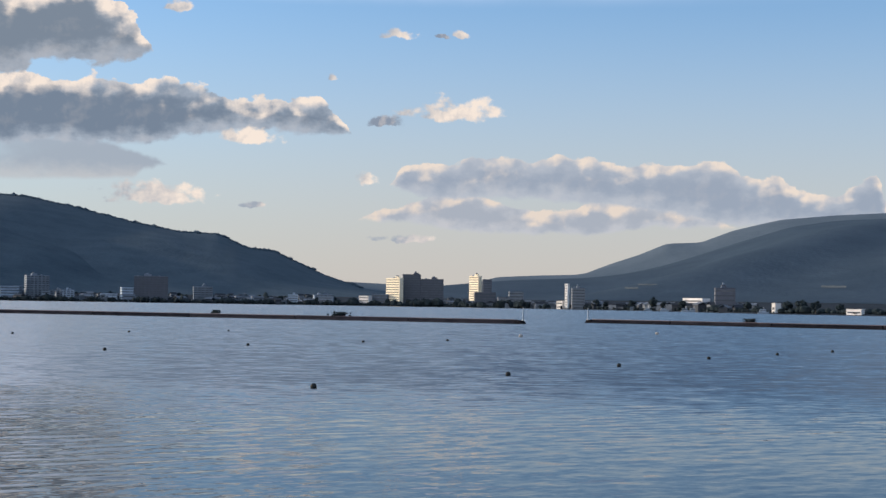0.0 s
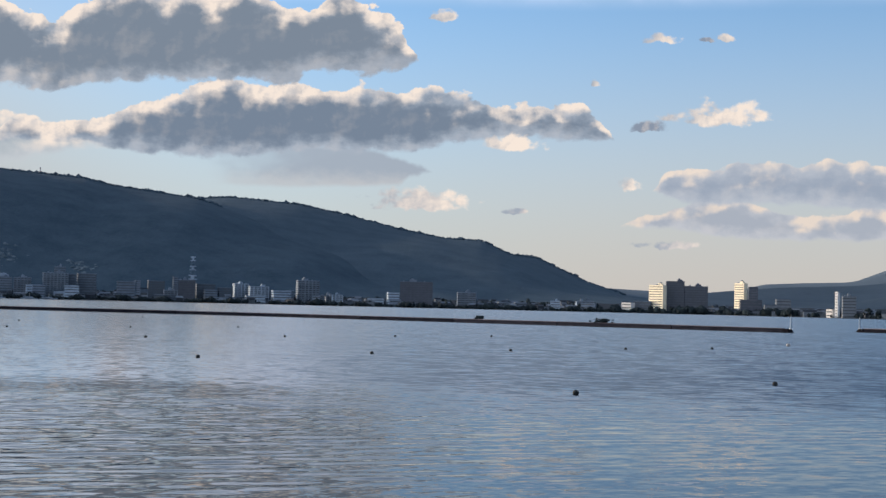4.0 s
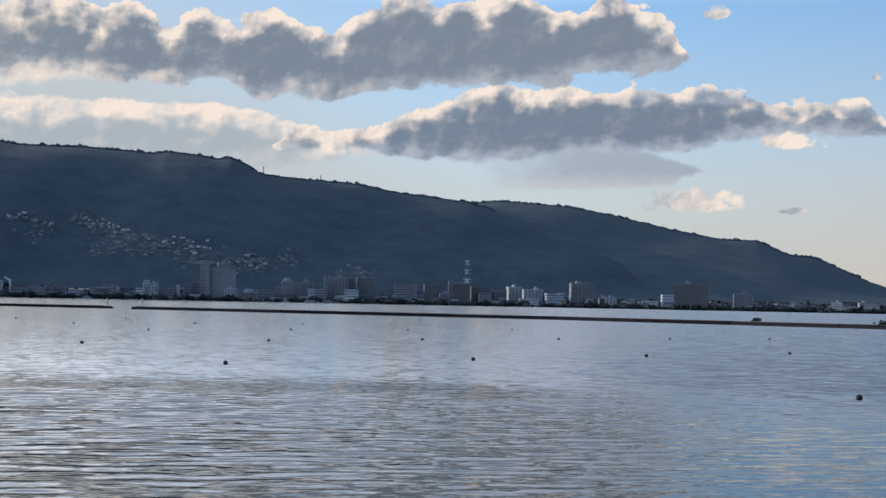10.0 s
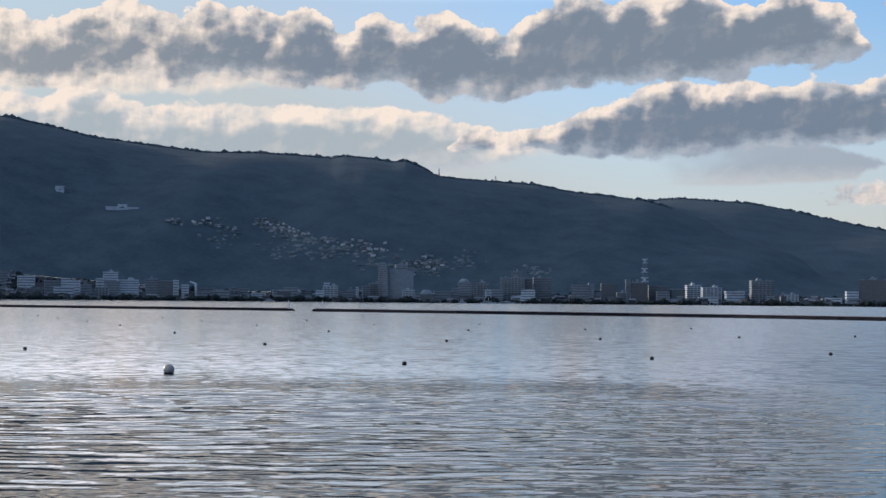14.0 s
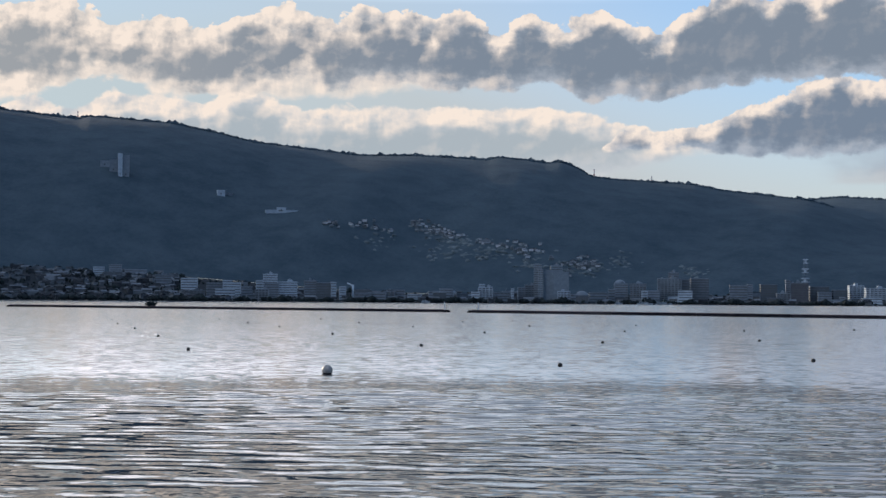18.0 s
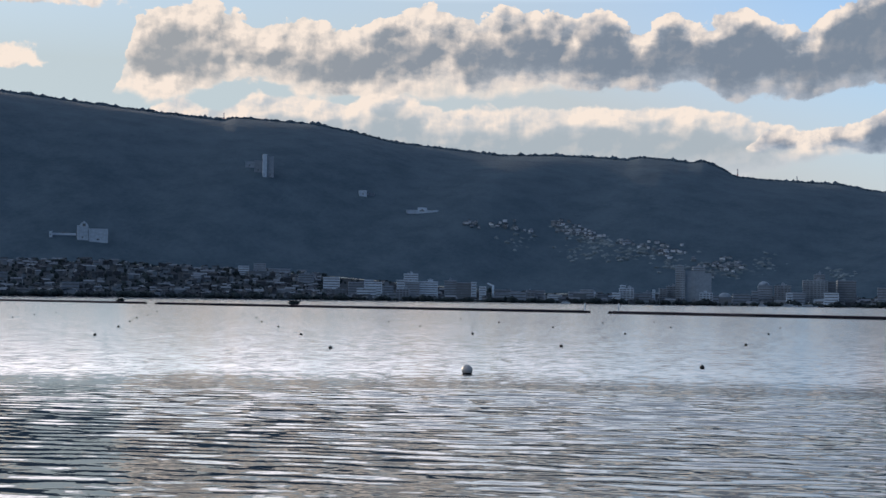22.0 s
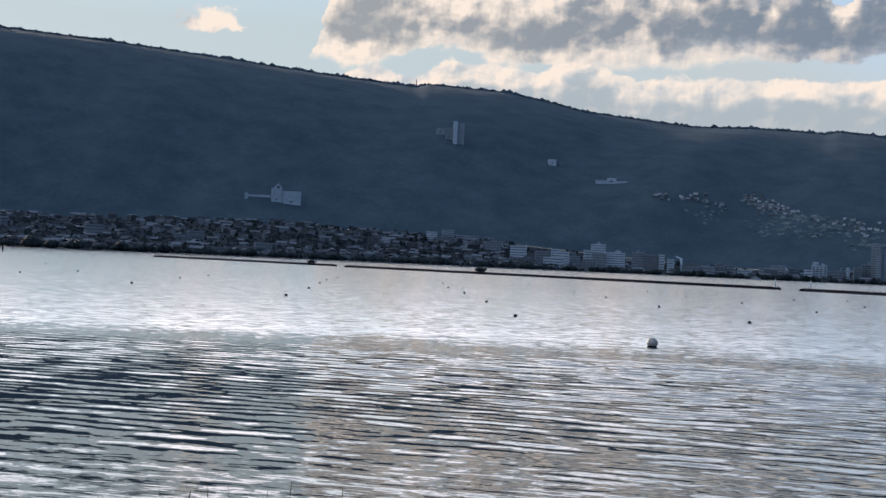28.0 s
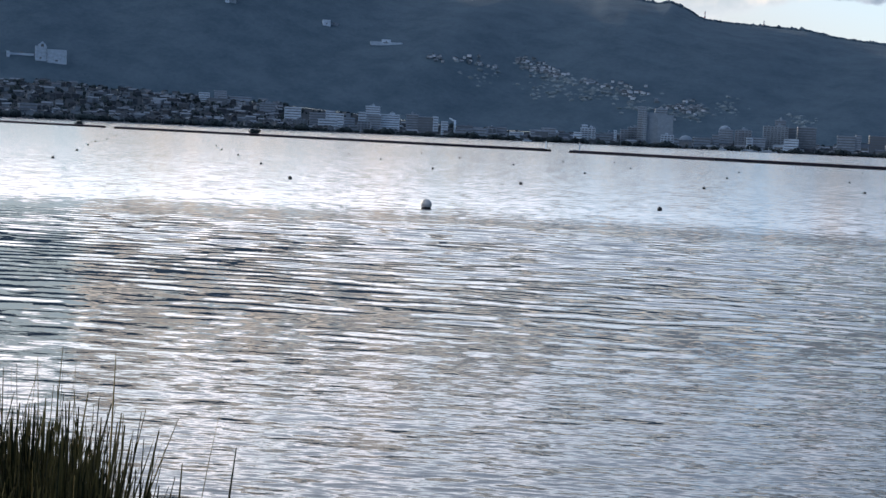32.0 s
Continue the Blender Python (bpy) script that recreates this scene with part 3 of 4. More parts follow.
ground = grid_mesh("ground", np.stack([-r * np.sin(a), r * np.cos(a), z - 0.3], -1), 40, len(bs), EARTH)
tagged(new("ground", ground), "low lakeside ground under the town", "ground", kind="structure")

# lake bed and land all round, to the horizon
bm = bmesh.new()
bmesh.ops.create_circle(bm, cap_ends=True, radius=4900, segments=96)
thing("lake_bed", bm, EARTH, "muddy lake bed and land to the horizon", "ground", "structure").location.z = -2.2


# ---- water: long low ripples near the bank, as real relief ----
def lake():
    rng = np.random.default_rng(11)
    near = np.concatenate([np.arange(2.8, 10.0, 0.4), np.arange(10.0, 62.0, 0.1)])
    far = 62.0 * np.exp(np.linspace(0, math.log(4800 / 62.0), 60))
    rs = np.concatenate([near, far])
    bs = np.concatenate([np.linspace(-60, -23, 20), np.linspace(-22, 66, 640), np.linspace(67, 110, 22)])
    b, r = np.meshgrid(np.radians(bs), rs)
    x, y = -r * np.sin(b), r * np.cos(b)
    z = np.zeros_like(x)
    # short ripples running in to the bank from a spread of directions
    for _ in range(64):
        d = radians(rng.normal(34, 14))
        length = 0.55 * 2.4 ** rng.uniform(0, 1)
        k = 2 * pi / length
        bend = 0.9 * np.sin(x * rng.uniform(0.05, 0.3) + y * rng.uniform(0.02, 0.1))
        z += 0.0128 / k * (0.10 + 0.90 * smooth01((r - 13 - 5 * (length - 0.5)) / 16)) * np.sin(k * (-sin(d) * x + cos(d) * y) + rng.uniform(0, 6.3) + bend)
    swell = 0.75 + 0.4 * np.sin(x * 0.11 + 1.0) * np.sin(y * 0.17 + x * 0.05)
    z *= smooth01((54 - r) / 10) * (0.3 + 0.7 * smooth01((np.degrees(b) + 4) / 27)) * swell
    v = np.stack([x, y, z], -1)
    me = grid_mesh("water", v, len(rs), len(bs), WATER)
    return tagged(new("water", me), "calm blue-grey lake water with long low ripples", "water", kind="structure")


lake()


# ---- breakwaters ----
def breakwater(label, line, gaps=()):
    """A low concrete wall standing in the lake, cast in lengths, with a stepped foot, dark sluices and sloping ends."""
    base = new("breakwater")
    tagged(base, label, "breakwater", "breakwaters in the lake")
    for (x0, y0), (x1, y1) in zip(line, line[1:]):
        span = math.hypot(x1 - x0, y1 - y0)
        count = max(1, round(span / 22))
        turn = Matrix.Rotation(atan2(y1 - y0, x1 - x0), 4, "Z")
        first, last = 3.0 * ((x0, y0) == line[0]), span - 3.0 * ((x1, y1) == line[-1])
        for i in range(count):
            a, b = max(first, span * i / count + 0.1), min(last, span * (i + 1) / count - 0.1)
            mid = Matrix.Translation((x0, y0, 0)) @ turn @ Vector((a, 0, 0))
            near = math.degrees(atan2(-mid.x, mid.y))
            if any(abs(near - g) < 0.24 * 280 / mid.length for g in gaps):
                a += 5.2
                bm = box(bmesh.new(), a - 5.1, a - 0.1, -1.62, 0.6, -1.9, 0.7)
                bm.transform(Matrix.Translation((x0, y0, 0)) @ turn)
                part("sluice", bm, NEAR_BLACK, base, "dark open sluice")
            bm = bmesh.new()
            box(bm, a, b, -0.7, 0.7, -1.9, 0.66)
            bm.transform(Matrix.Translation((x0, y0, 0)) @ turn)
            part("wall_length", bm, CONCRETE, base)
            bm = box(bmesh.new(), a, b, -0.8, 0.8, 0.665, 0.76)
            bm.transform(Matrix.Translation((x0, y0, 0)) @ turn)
            part("coping", bm, COPING, base, "concrete coping, coloured paler for the sun on it")
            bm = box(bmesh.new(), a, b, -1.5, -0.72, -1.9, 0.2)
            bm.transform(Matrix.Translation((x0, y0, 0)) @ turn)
            part("footing", bm, NEAR_BLACK, base, "dark footing")
    for (x0, y0), (x1, y1) in ((line[0], line[1]), (line[-1], line[-2])):
        turn = Matrix.Rotation(atan2(y1 - y0, x1 - x0), 4, "Z")
        bm = bmesh.new()
        low = [bm.verts.new((x, y, -1.9)) for x, y in ((0, -1.4), (2.9, -1.4), (2.9, 1.4), (0, 1.4))]
        top = [bm.verts.new((x, y, 0.62)) for x, y in ((2.0, -0.9), (2.9, -0.9), (2.9, 0.9), (2.0, 0.9))]
        bm.faces.new(top)
        for i in range(4):
            bm.faces.new((low[i], low[(i + 1) % 4], top[(i + 1) % 4], top[i]))
        bm.transform(Matrix.Translation((x0, y0, 0)) @ turn)
        part("end_block", bm, NEAR_BLACK, base, "dark sloping end block")
    return base


breakwater("long low weathered concrete breakwater standing in the lake", [(15.4, 253.5), (-90, 306), (-208.4, 327.5)], (4.4, 11.5, 17.8, 23.2, 28.0))
breakwater("short low concrete breakwater beyond the harbour gap", [(27.3, 292), (75, 252), (140, 200)])
breakwater("dark low concrete breakwater off the town shore", [(-215.6, 333), (-300, 333), (-393, 333)])
breakwater("far end of the dark breakwater off the town", [(-409, 344), (-530, 345)])


# ---- floats ----
def float_mesh():
    bm = bmesh.new()
    bmesh.ops.create_uvsphere(bm, u_segments=14, v_segments=9, radius=0.116)
    return solid("net_float", bm, FLOAT, True)


FLOAT_MESH = float_mesh()


def floats(*places):
    for x, y in places:
        ob = tagged(new("net_float", FLOAT_MESH), "small dark round net float on the water", "buoy", "net floats")
        ob.location = (x, y, 0.06)


floats((28.5, 108.5), (22.5, 99.7), (16.1, 89.6), (9.1, 76.2), (2.9, 64.4), (0.5, 125), (-6.1, 115.8), (-4.5, 52.7))
floats((-13.4, 103.1), (-21.8, 152.2), (-29.3, 139.5), (-20.1, 88.9), (-36.5, 126.6), (-53.7, 166.5), (-26.3, 74.9), (-43.7, 112))
floats((-93.4, 237.8), (-60, 149.4), (-83.9, 172.5), (-67, 135.2), (-50, 97.3), (-33.5, 60.9), (-90.2, 156.2), (-116.5, 196.7))
floats((-73.7, 119.2), (-113.9, 178.3), (-55.1, 81.2), (-95.1, 138.5), (-117.9, 159), (-79.3, 103.1), (-142.4, 182.1), (-205.5, 248.6))
floats((-103.8, 125.5), (-124.4, 144.1), (-144.9, 161.7), (-167.3, 182.1), (-60.2, 64.5), (-83.3, 85.8), (-105.9, 105.8), (-127.5, 124.6))
floats((-151, 146.5), (-190.7, 181.8), (-210.9, 179.5), (-171.9, 144.6), (-152.5, 126.4), (-299.5, 247.4), (-131.5, 108), (-109.6, 88.7))
floats((-87.9, 69), (-196.4, 146.4), (-176.8, 128.1), (-262.4, 185.9), (-155.5, 109.5), (-136.2, 92.2), (-110.5, 69.9), (-155.9, 91.2))
floats((-205.9, 114.8), (-139.8, 75.1))

bm = bmesh.new()
bmesh.ops.create_uvsphere(bm, u_segments=32, v_segments=20, radius=0.225)
buoy = thing("mooring_buoy", bm, BALL, "large dull white round mooring buoy on the water", "buoy", smooth=True)
buoy.location = (-37.1, 47.9, 0.15)
# shade on the ball's lower part, added as a dark ring
bm = bmesh.new()
bmesh.ops.create_uvsphere(bm, u_segments=32, v_segments=40, radius=0.229)
bmesh.ops.delete(bm, geom=[v for v in bm.verts if not -0.2 < v.co.z < -0.095], context="VERTS")
part("shade_band", bm, NEAR_BLACK, buoy, "dark band for the shade on the buoy's lower part", True)
for x, y in ((7.7, 145), (25, 172.8)):
    bm = bmesh.new()
    bmesh.ops.create_uvsphere(bm, u_segments=16, v_segments=10, radius=0.2)
    thing("marker_buoy", bm, BALL, "small white marker buoy near the harbour gap", "buoy", smooth=True).location = (x, y, 0.1)


# ---- town on the far shore ----
# office faces turned from the sun, with their shade in the dark colour
SHADED_GREY = grained("shaded_grey_cladding", (0.0471, 0.0546, 0.0728), (0.0798, 0.0906, 0.1165), 6.0, 0.7, 6.0, 0.3)
DARKB = grained("blue_grey_cladding", (0.070, 0.085, 0.105), (0.12, 0.138, 0.16), 6.0, 0.6, 6.0, 0.3)
# office faces turned to the sun, its warmth in the colour
SUNLIT_CREAM = grained("sunlit_cream_tile", (0.66, 0.58, 0.42), (0.84, 0.75, 0.56), 6.0, 0.7, 6.0, 0.1)
KINDS = {
    "office": ("office_building", "office building with rows of windows on the far shore", 3.6),
    "hall": ("low_building", "low flat-roofed building on the far shore", 3.8),
    "tower": ("tower_building", "slim tower block on the far shore", 3.4),
    "hotel": ("hotel", "many-storeyed lakeside hotel with bands of windows", 3.3),
    "plain": ("plain_building", "plain-walled building standing on the wooded slope", 3.6),
    "flats": ("apartment_building", "apartment block with balconies on the far shore", 3.1),
}
TONES = {DIM: "dim grey", DIMMED_WHITE: "off-white", BRIGHT: "white", PALE: "pale grey", GREY: "grey", BROWN: "dark mauve-brown", SHADED_GREY: "shaded grey", DARKB: "blue-grey", SUNLIT_CREAM: "sunlit cream"}


def block(kind, bearing, reach, width, top, mat, turn=0, foot=None, deep=None):
    """A flat-roofed building: walls, window bands storey by storey, parapet and roof housing."""
    rng = random.Random(round(bearing * 100) + reach)
    name, words, storey = KINDS[kind]
    z0 = town_height(bearing, reach) - 0.8 if foot is None else foot
    base = tagged(new(name), TONES[mat] + " " + words, "building", "lakeside buildings")
    base.matrix_world = Matrix.Translation(at(bearing, reach, z0)) @ Matrix.Rotation(radians(bearing + turn), 4, "Z")
    tall = max(top - z0, 3.5)
    t = abs(radians(turn))
    deep = deep or min(16.0, max(7.0, width * 0.5))
    wide = max(4.0, (width - deep * sin(t)) / cos(t)) if width > deep * sin(t) + 3 else width * 0.7
    w, d = wide / 2, deep / 2
    if kind == "hall" and width > 33:
        # a long low wing beside the main block
        side = rng.choice((-1, 1))
        wing = wide * rng.uniform(0.35, 0.5)
        low = tall * rng.uniform(0.45, 0.7)
        x0 = side * (wide / 2 - wing) if side > 0 else -wide / 2
        part("wing", box(bmesh.new(), x0 + 0.05, x0 + wing, -d * 0.9, d * 0.9, 0, low), GREY if mat is DIM else mat, base)
        part("wing_roof", box(bmesh.new(), x0 - 0.4 + 0.45 * (side > 0), x0 + wing + 0.4 - 0.45 * (side < 0), -d * 0.9 - 0.6, d * 0.9 + 0.6, low, low + 0.9), ROOF, base)
        part("window_band", box(bmesh.new(), x0 + 1.5, x0 + wing - 1.5, -d * 0.9 - 0.06, -d * 0.9 + 0.02, low * 0.4, low * 0.65), GLASS, base)
        base.matrix_world = base.matrix_world @ Matrix.Translation((-side * wing / 2, 0, 0))
        for ob in base.children:
            ob.location.x = side * wing / 2
        wide -= wing
        w = wide / 2
    walls = part("wall", box(bmesh.new(), -w, w, -d, d, 0, tall), mat, base)
    bm = bmesh.new()
    for a in (box(bm, -w - 0.15, w + 0.15, -d - 0.15, -d + 0.25, tall, tall + 0.8), box(bm, -w - 0.15, w + 0.15, d - 0.25, d + 0.15, tall, tall + 0.8),
              box(bm, -w - 0.15, -w + 0.25, -d + 0.25, d - 0.25, tall, tall + 0.8), box(bm, w - 0.25, w + 0.15, -d + 0.25, d - 0.25, tall, tall + 0.8)):
        pass
    part("parapet", bm, GREY if mat in (BROWN, DIM) else mat, base)
    if kind == "plain" and foot is not None:
        part("door", box(bmesh.new(), -w * 0.2, w * 0.1, -d - 0.06, -d + 0.02, 5.0, 7.6), GLASS, base)
    if width > 14 and kind not in ("hall", "plain"):
        x = rng.uniform(-0.5, 0.3) * w
        part("roof_housing", box(bmesh.new(), x, x + w * 0.45, -d * 0.5, d * 0.6, tall, tall + 3.6), GREY if mat is BROWN else mat, base)
        part("lift_head", box(bmesh.new(), x + w * 0.1, x + w * 0.28, -d * 0.3, d * 0.3, tall + 3.6, tall + 5.4), GREY, base)
        for k in range(rng.randint(1, 3)):
            x = rng.uniform(-0.9, 0.8) * w
            part("roof_tank", box(bmesh.new(), x, x + 2.2, -d * 0.6, -d * 0.3, tall, tall + rng.uniform(1.6, 2.6)), GREY, base)
    storeys = max(1, int(tall / storey))
    step = tall / storeys
    for i in range(0 if kind == "plain" else storeys):
        z = i * step + step * 0.36
        if kind in ("flats", "hotel"):
            bays = max(2, round(wide / 5.5))
            if i == 0:
                pane = solid("window", box(bmesh.new(), 0, wide * 0.68 / bays, -d - 0.06, -d + 0.02, 0, step * 0.4), GLASS)
            for k in range(bays):
                part("window", pane, None, walls).location = (-w + wide * (k + 0.16) / bays, 0, z)
        else:
            part("window_band", box(bmesh.new(), -w + 0.7, w - 0.7, -d - 0.06, -d + 0.02, z, z + step * 0.3), GLASS, base)
        part("side_window", box(bmesh.new(), -w - 0.06, -w + 0.02, -d + 1, d - 1, z, z + step * 0.3), GLASS, base)
        if kind == "flats" and i == 0:
            for k in range(bays + 1):
                x = -w + 0.3 + (wide - 0.6) * k / bays
                part("pier", box(bmesh.new(), x - 0.45, x + 0.45, -d - 1.5, -d - 0.06, 0, tall), mat, base)
        if kind == "flats":
            part("balcony", box(bmesh.new(), -w + 0.4, w - 0.4, -d - 1.2, -d - 0.07, i * step, i * step + 0.9), mat, base)
    if kind == "hotel":
        part("canopy", box(bmesh.new(), -w * 0.3, w * 0.3, -d - 4, -d - 0.07, 3.2, 3.7), mat, base)
    return base


block("office", 1.19, 2341, 29, 50, SHADED_GREY, 6)
block("office", 0.41, 2345, 37, 43, SHADED_GREY, 6)
block("office", 1.84, 2321, 27, 43, SUNLIT_CREAM, -40, None, 9)
block("hall", 2.65, 2330, 51, 18, DIM, -10)
block("hall", 2.95, 2300, 20, 15, BRIGHT, -35)
block("tower", -1.27, 2250, 19, 47, SUNLIT_CREAM, -40, None, 8)
block("office", -1.72, 2236, 14, 42, SHADED_GREY, 6)
block("hall", -1.64, 2181, 32, 22, SHADED_GREY, 6)
block("hall", -2.62, 2114, 37, 23, DARKB, 6)
block("tower", -4.80, 1897, 6, 32, BRIGHT, -30, None, 5)
block("office", -5.22, 1868, 17, 26, DARKB, 8)
block("hall", -4.58, 1904, 12, 10, BRIGHT, -40)
block("office", -10.76, 1384, 19, 22, SHADED_GREY, 7)
block("hall", -9.70, 1510, 27, 13, BRIGHT, -35)
block("hall", -12.67, 1208, 5, 8, BRIGHT, -40)
block("hall", -15.54, 1123, 13, 4, BRIGHT, -20)
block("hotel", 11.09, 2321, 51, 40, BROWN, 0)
block("hall", 11.98, 2312, 20, 22, DIMMED_WHITE, 15)
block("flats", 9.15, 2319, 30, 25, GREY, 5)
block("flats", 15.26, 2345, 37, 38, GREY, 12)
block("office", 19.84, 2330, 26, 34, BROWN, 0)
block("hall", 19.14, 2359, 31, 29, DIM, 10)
block("flats", 17.82, 2388, 25, 31, DIMMED_WHITE, 15)
block("flats", 17.13, 2357, 32, 27, DIMMED_WHITE, 10)
block("hall", 16.27, 2326, 31, 21, DIMMED_WHITE, 15)
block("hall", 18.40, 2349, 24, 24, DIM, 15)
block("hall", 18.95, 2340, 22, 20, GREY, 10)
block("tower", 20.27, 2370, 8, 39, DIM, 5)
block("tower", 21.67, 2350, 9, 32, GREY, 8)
block("hall", 17.25, 2300, 30, 12, DIMMED_WHITE, 5)
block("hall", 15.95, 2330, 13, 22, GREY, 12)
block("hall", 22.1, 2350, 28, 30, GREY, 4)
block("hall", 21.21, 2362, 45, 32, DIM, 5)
block("hall", 46.38, 2640, 19, 57, DIMMED_WHITE, -2)
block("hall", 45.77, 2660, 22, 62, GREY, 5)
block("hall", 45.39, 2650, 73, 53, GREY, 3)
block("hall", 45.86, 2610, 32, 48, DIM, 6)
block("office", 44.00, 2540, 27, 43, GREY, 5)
block("hall", 43.02, 2500, 28, 37, DIMMED_WHITE, -2)
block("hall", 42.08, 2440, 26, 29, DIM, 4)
block("hall", 41.59, 2420, 15, 33, DIMMED_WHITE, 0)
block("hall", 41.34, 2400, 22, 29, DIMMED_WHITE, -2)
block("hall", 41.67, 2350, 31, 19, DIMMED_WHITE, 1)
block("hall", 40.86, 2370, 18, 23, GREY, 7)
block("office", 39.97, 2380, 23, 43, DIMMED_WHITE, 1)
block("hall", 40.36, 2390, 13, 33, DIMMED_WHITE, 4)
block("office", 39.33, 2365, 33, 31, DIMMED_WHITE, 8)
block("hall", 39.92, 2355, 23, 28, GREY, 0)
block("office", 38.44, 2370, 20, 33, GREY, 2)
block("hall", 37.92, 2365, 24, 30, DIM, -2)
block("hall", 37.55, 2360, 9, 31, DIMMED_WHITE, 8)
block("hall", 37.20, 2350, 11, 24, DIMMED_WHITE, 5)
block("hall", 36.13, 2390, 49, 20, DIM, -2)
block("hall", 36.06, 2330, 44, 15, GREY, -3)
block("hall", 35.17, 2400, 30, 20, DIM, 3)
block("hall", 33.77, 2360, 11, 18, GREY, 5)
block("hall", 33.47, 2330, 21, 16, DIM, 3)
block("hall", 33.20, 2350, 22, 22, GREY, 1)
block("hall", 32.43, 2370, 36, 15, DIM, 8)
block("flats", 31.70, 2313, 23, 24, DIMMED_WHITE, 3)
block("hall", 31.83, 2322, 9, 29, DIMMED_WHITE, 4)
block("tower", 30.66, 2341, 5, 23, DIMMED_WHITE, 8)
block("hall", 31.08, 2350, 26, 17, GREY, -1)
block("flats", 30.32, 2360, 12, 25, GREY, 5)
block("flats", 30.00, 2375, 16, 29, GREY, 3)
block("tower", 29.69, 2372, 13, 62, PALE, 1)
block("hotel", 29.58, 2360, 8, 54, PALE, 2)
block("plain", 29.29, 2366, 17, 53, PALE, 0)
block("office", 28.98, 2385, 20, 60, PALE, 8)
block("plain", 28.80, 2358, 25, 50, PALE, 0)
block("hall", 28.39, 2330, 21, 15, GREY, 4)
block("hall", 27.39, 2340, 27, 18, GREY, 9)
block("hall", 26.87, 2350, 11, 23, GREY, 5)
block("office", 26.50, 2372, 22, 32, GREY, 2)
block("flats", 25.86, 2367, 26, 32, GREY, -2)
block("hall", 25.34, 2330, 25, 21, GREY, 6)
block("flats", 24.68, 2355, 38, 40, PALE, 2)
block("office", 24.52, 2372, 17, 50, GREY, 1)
block("hall", 24.13, 2362, 17, 39, DIM, -2)
block("hall", 23.55, 2390, 30, 41, DIM, 6)
block("hall", 24.27, 2320, 37, 21, DIMMED_WHITE, -1)
block("hall", 25.62, 2312, 10, 20, DIMMED_WHITE, 8)
block("hall", 55.64, 2146, 43, 32, DIM, 12)
block("hall", 62.43, 2039, 10, 33, DIM, 10)
block("hall", 59.16, 2104, 26, 34, DIM, 10)
block("hall", 53.04, 2096, 41, 19, DIM, 10)


def on_hill(hill, bearing, rise_angle):
    """The distance at which the slope of a hill stands at that angle above the standpoint."""
    rs = np.linspace(hill.foot, hill.top, 400)
    angle = np.degrees(np.arctan((hill.height(bearing, rs) - EYE) / rs))
    return float(rs[np.argmax(angle >= rise_angle)])


def slope_building(kind, b0, b1, low, high, mat, turn=0):
    """A building standing on the wooded slope."""
    b = (b0 + b1) / 2
    front = on_hill(hill_a, b, low)
    r = front + 6.5
    foot = float(hill_a.height(b, front)) - 1.0
    return block(kind, b, r, radians(b0 - b1) * r, tan(radians(high)) * r + EYE, mat, turn, foot, 13)


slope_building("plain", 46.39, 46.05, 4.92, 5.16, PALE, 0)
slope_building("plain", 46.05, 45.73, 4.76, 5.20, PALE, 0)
slope_building("plain", 45.74, 45.57, 4.58, 5.44, DIMMED_WHITE, 4)
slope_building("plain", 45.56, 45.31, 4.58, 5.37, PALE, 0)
slope_building("plain", 42.04, 41.72, 3.92, 4.14, DIMMED_WHITE, 10)
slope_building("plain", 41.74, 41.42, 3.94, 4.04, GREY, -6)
slope_building("plain", 40.19, 38.95, 3.30, 3.42, DIMMED_WHITE, 6)
slope_building("plain", 39.75, 39.4, 3.36, 3.52, DIMMED_WHITE, 6)
slope_building("plain", 52.61, 52.19, 2.02, 2.56, DIMMED_WHITE, 3)
slope_building("plain", 52.18, 51.47, 1.95, 2.46, DIMMED_WHITE, 3)
slope_building("plain", 53.50, 52.64, 2.19, 2.26, DIMMED_WHITE, 0)
slope_building("plain", 53.62, 53.50, 2.10, 2.32, DIMMED_WHITE, 0)
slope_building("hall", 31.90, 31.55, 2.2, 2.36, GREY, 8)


# gable of the white hillside hotel, a domed hall, a round-roofed hall and a flue stack
r = on_hill(hill_a, 52.4, 2.02) + 6.5
gable = tagged(new("gable_tower"), "white gabled tower top of the hillside hotel with an arched opening", "tower")
gable.matrix_world = Matrix.Translation(at(52.36, r - 2, tan(radians(2.55)) * r + EYE)) @ Matrix.Rotation(radians(57), 4, "Z")
bm = bmesh.new()
for y in (-5, 5):
    bm.faces.new([bm.verts.new((x, y, z)) for x, z in ((-7, -1), (7, -1), (7, 3), (3.4, 7), (0, 10), (-3.4, 7), (-7, 3))])
bm.faces.ensure_lookup_table()
front, rear = list(bm.faces[0].verts), list(bm.faces[1].verts)
for i in range(7):
    bm.faces.new((front[i], front[(i + 1) % 7], rear[(i + 1) % 7], rear[i]))
part("wall", bm, DIMMED_WHITE, gable)
part("opening", box(bmesh.new(), -2.6, 2.6, -5.08, -4.9, 0, 5), GLASS, gable)


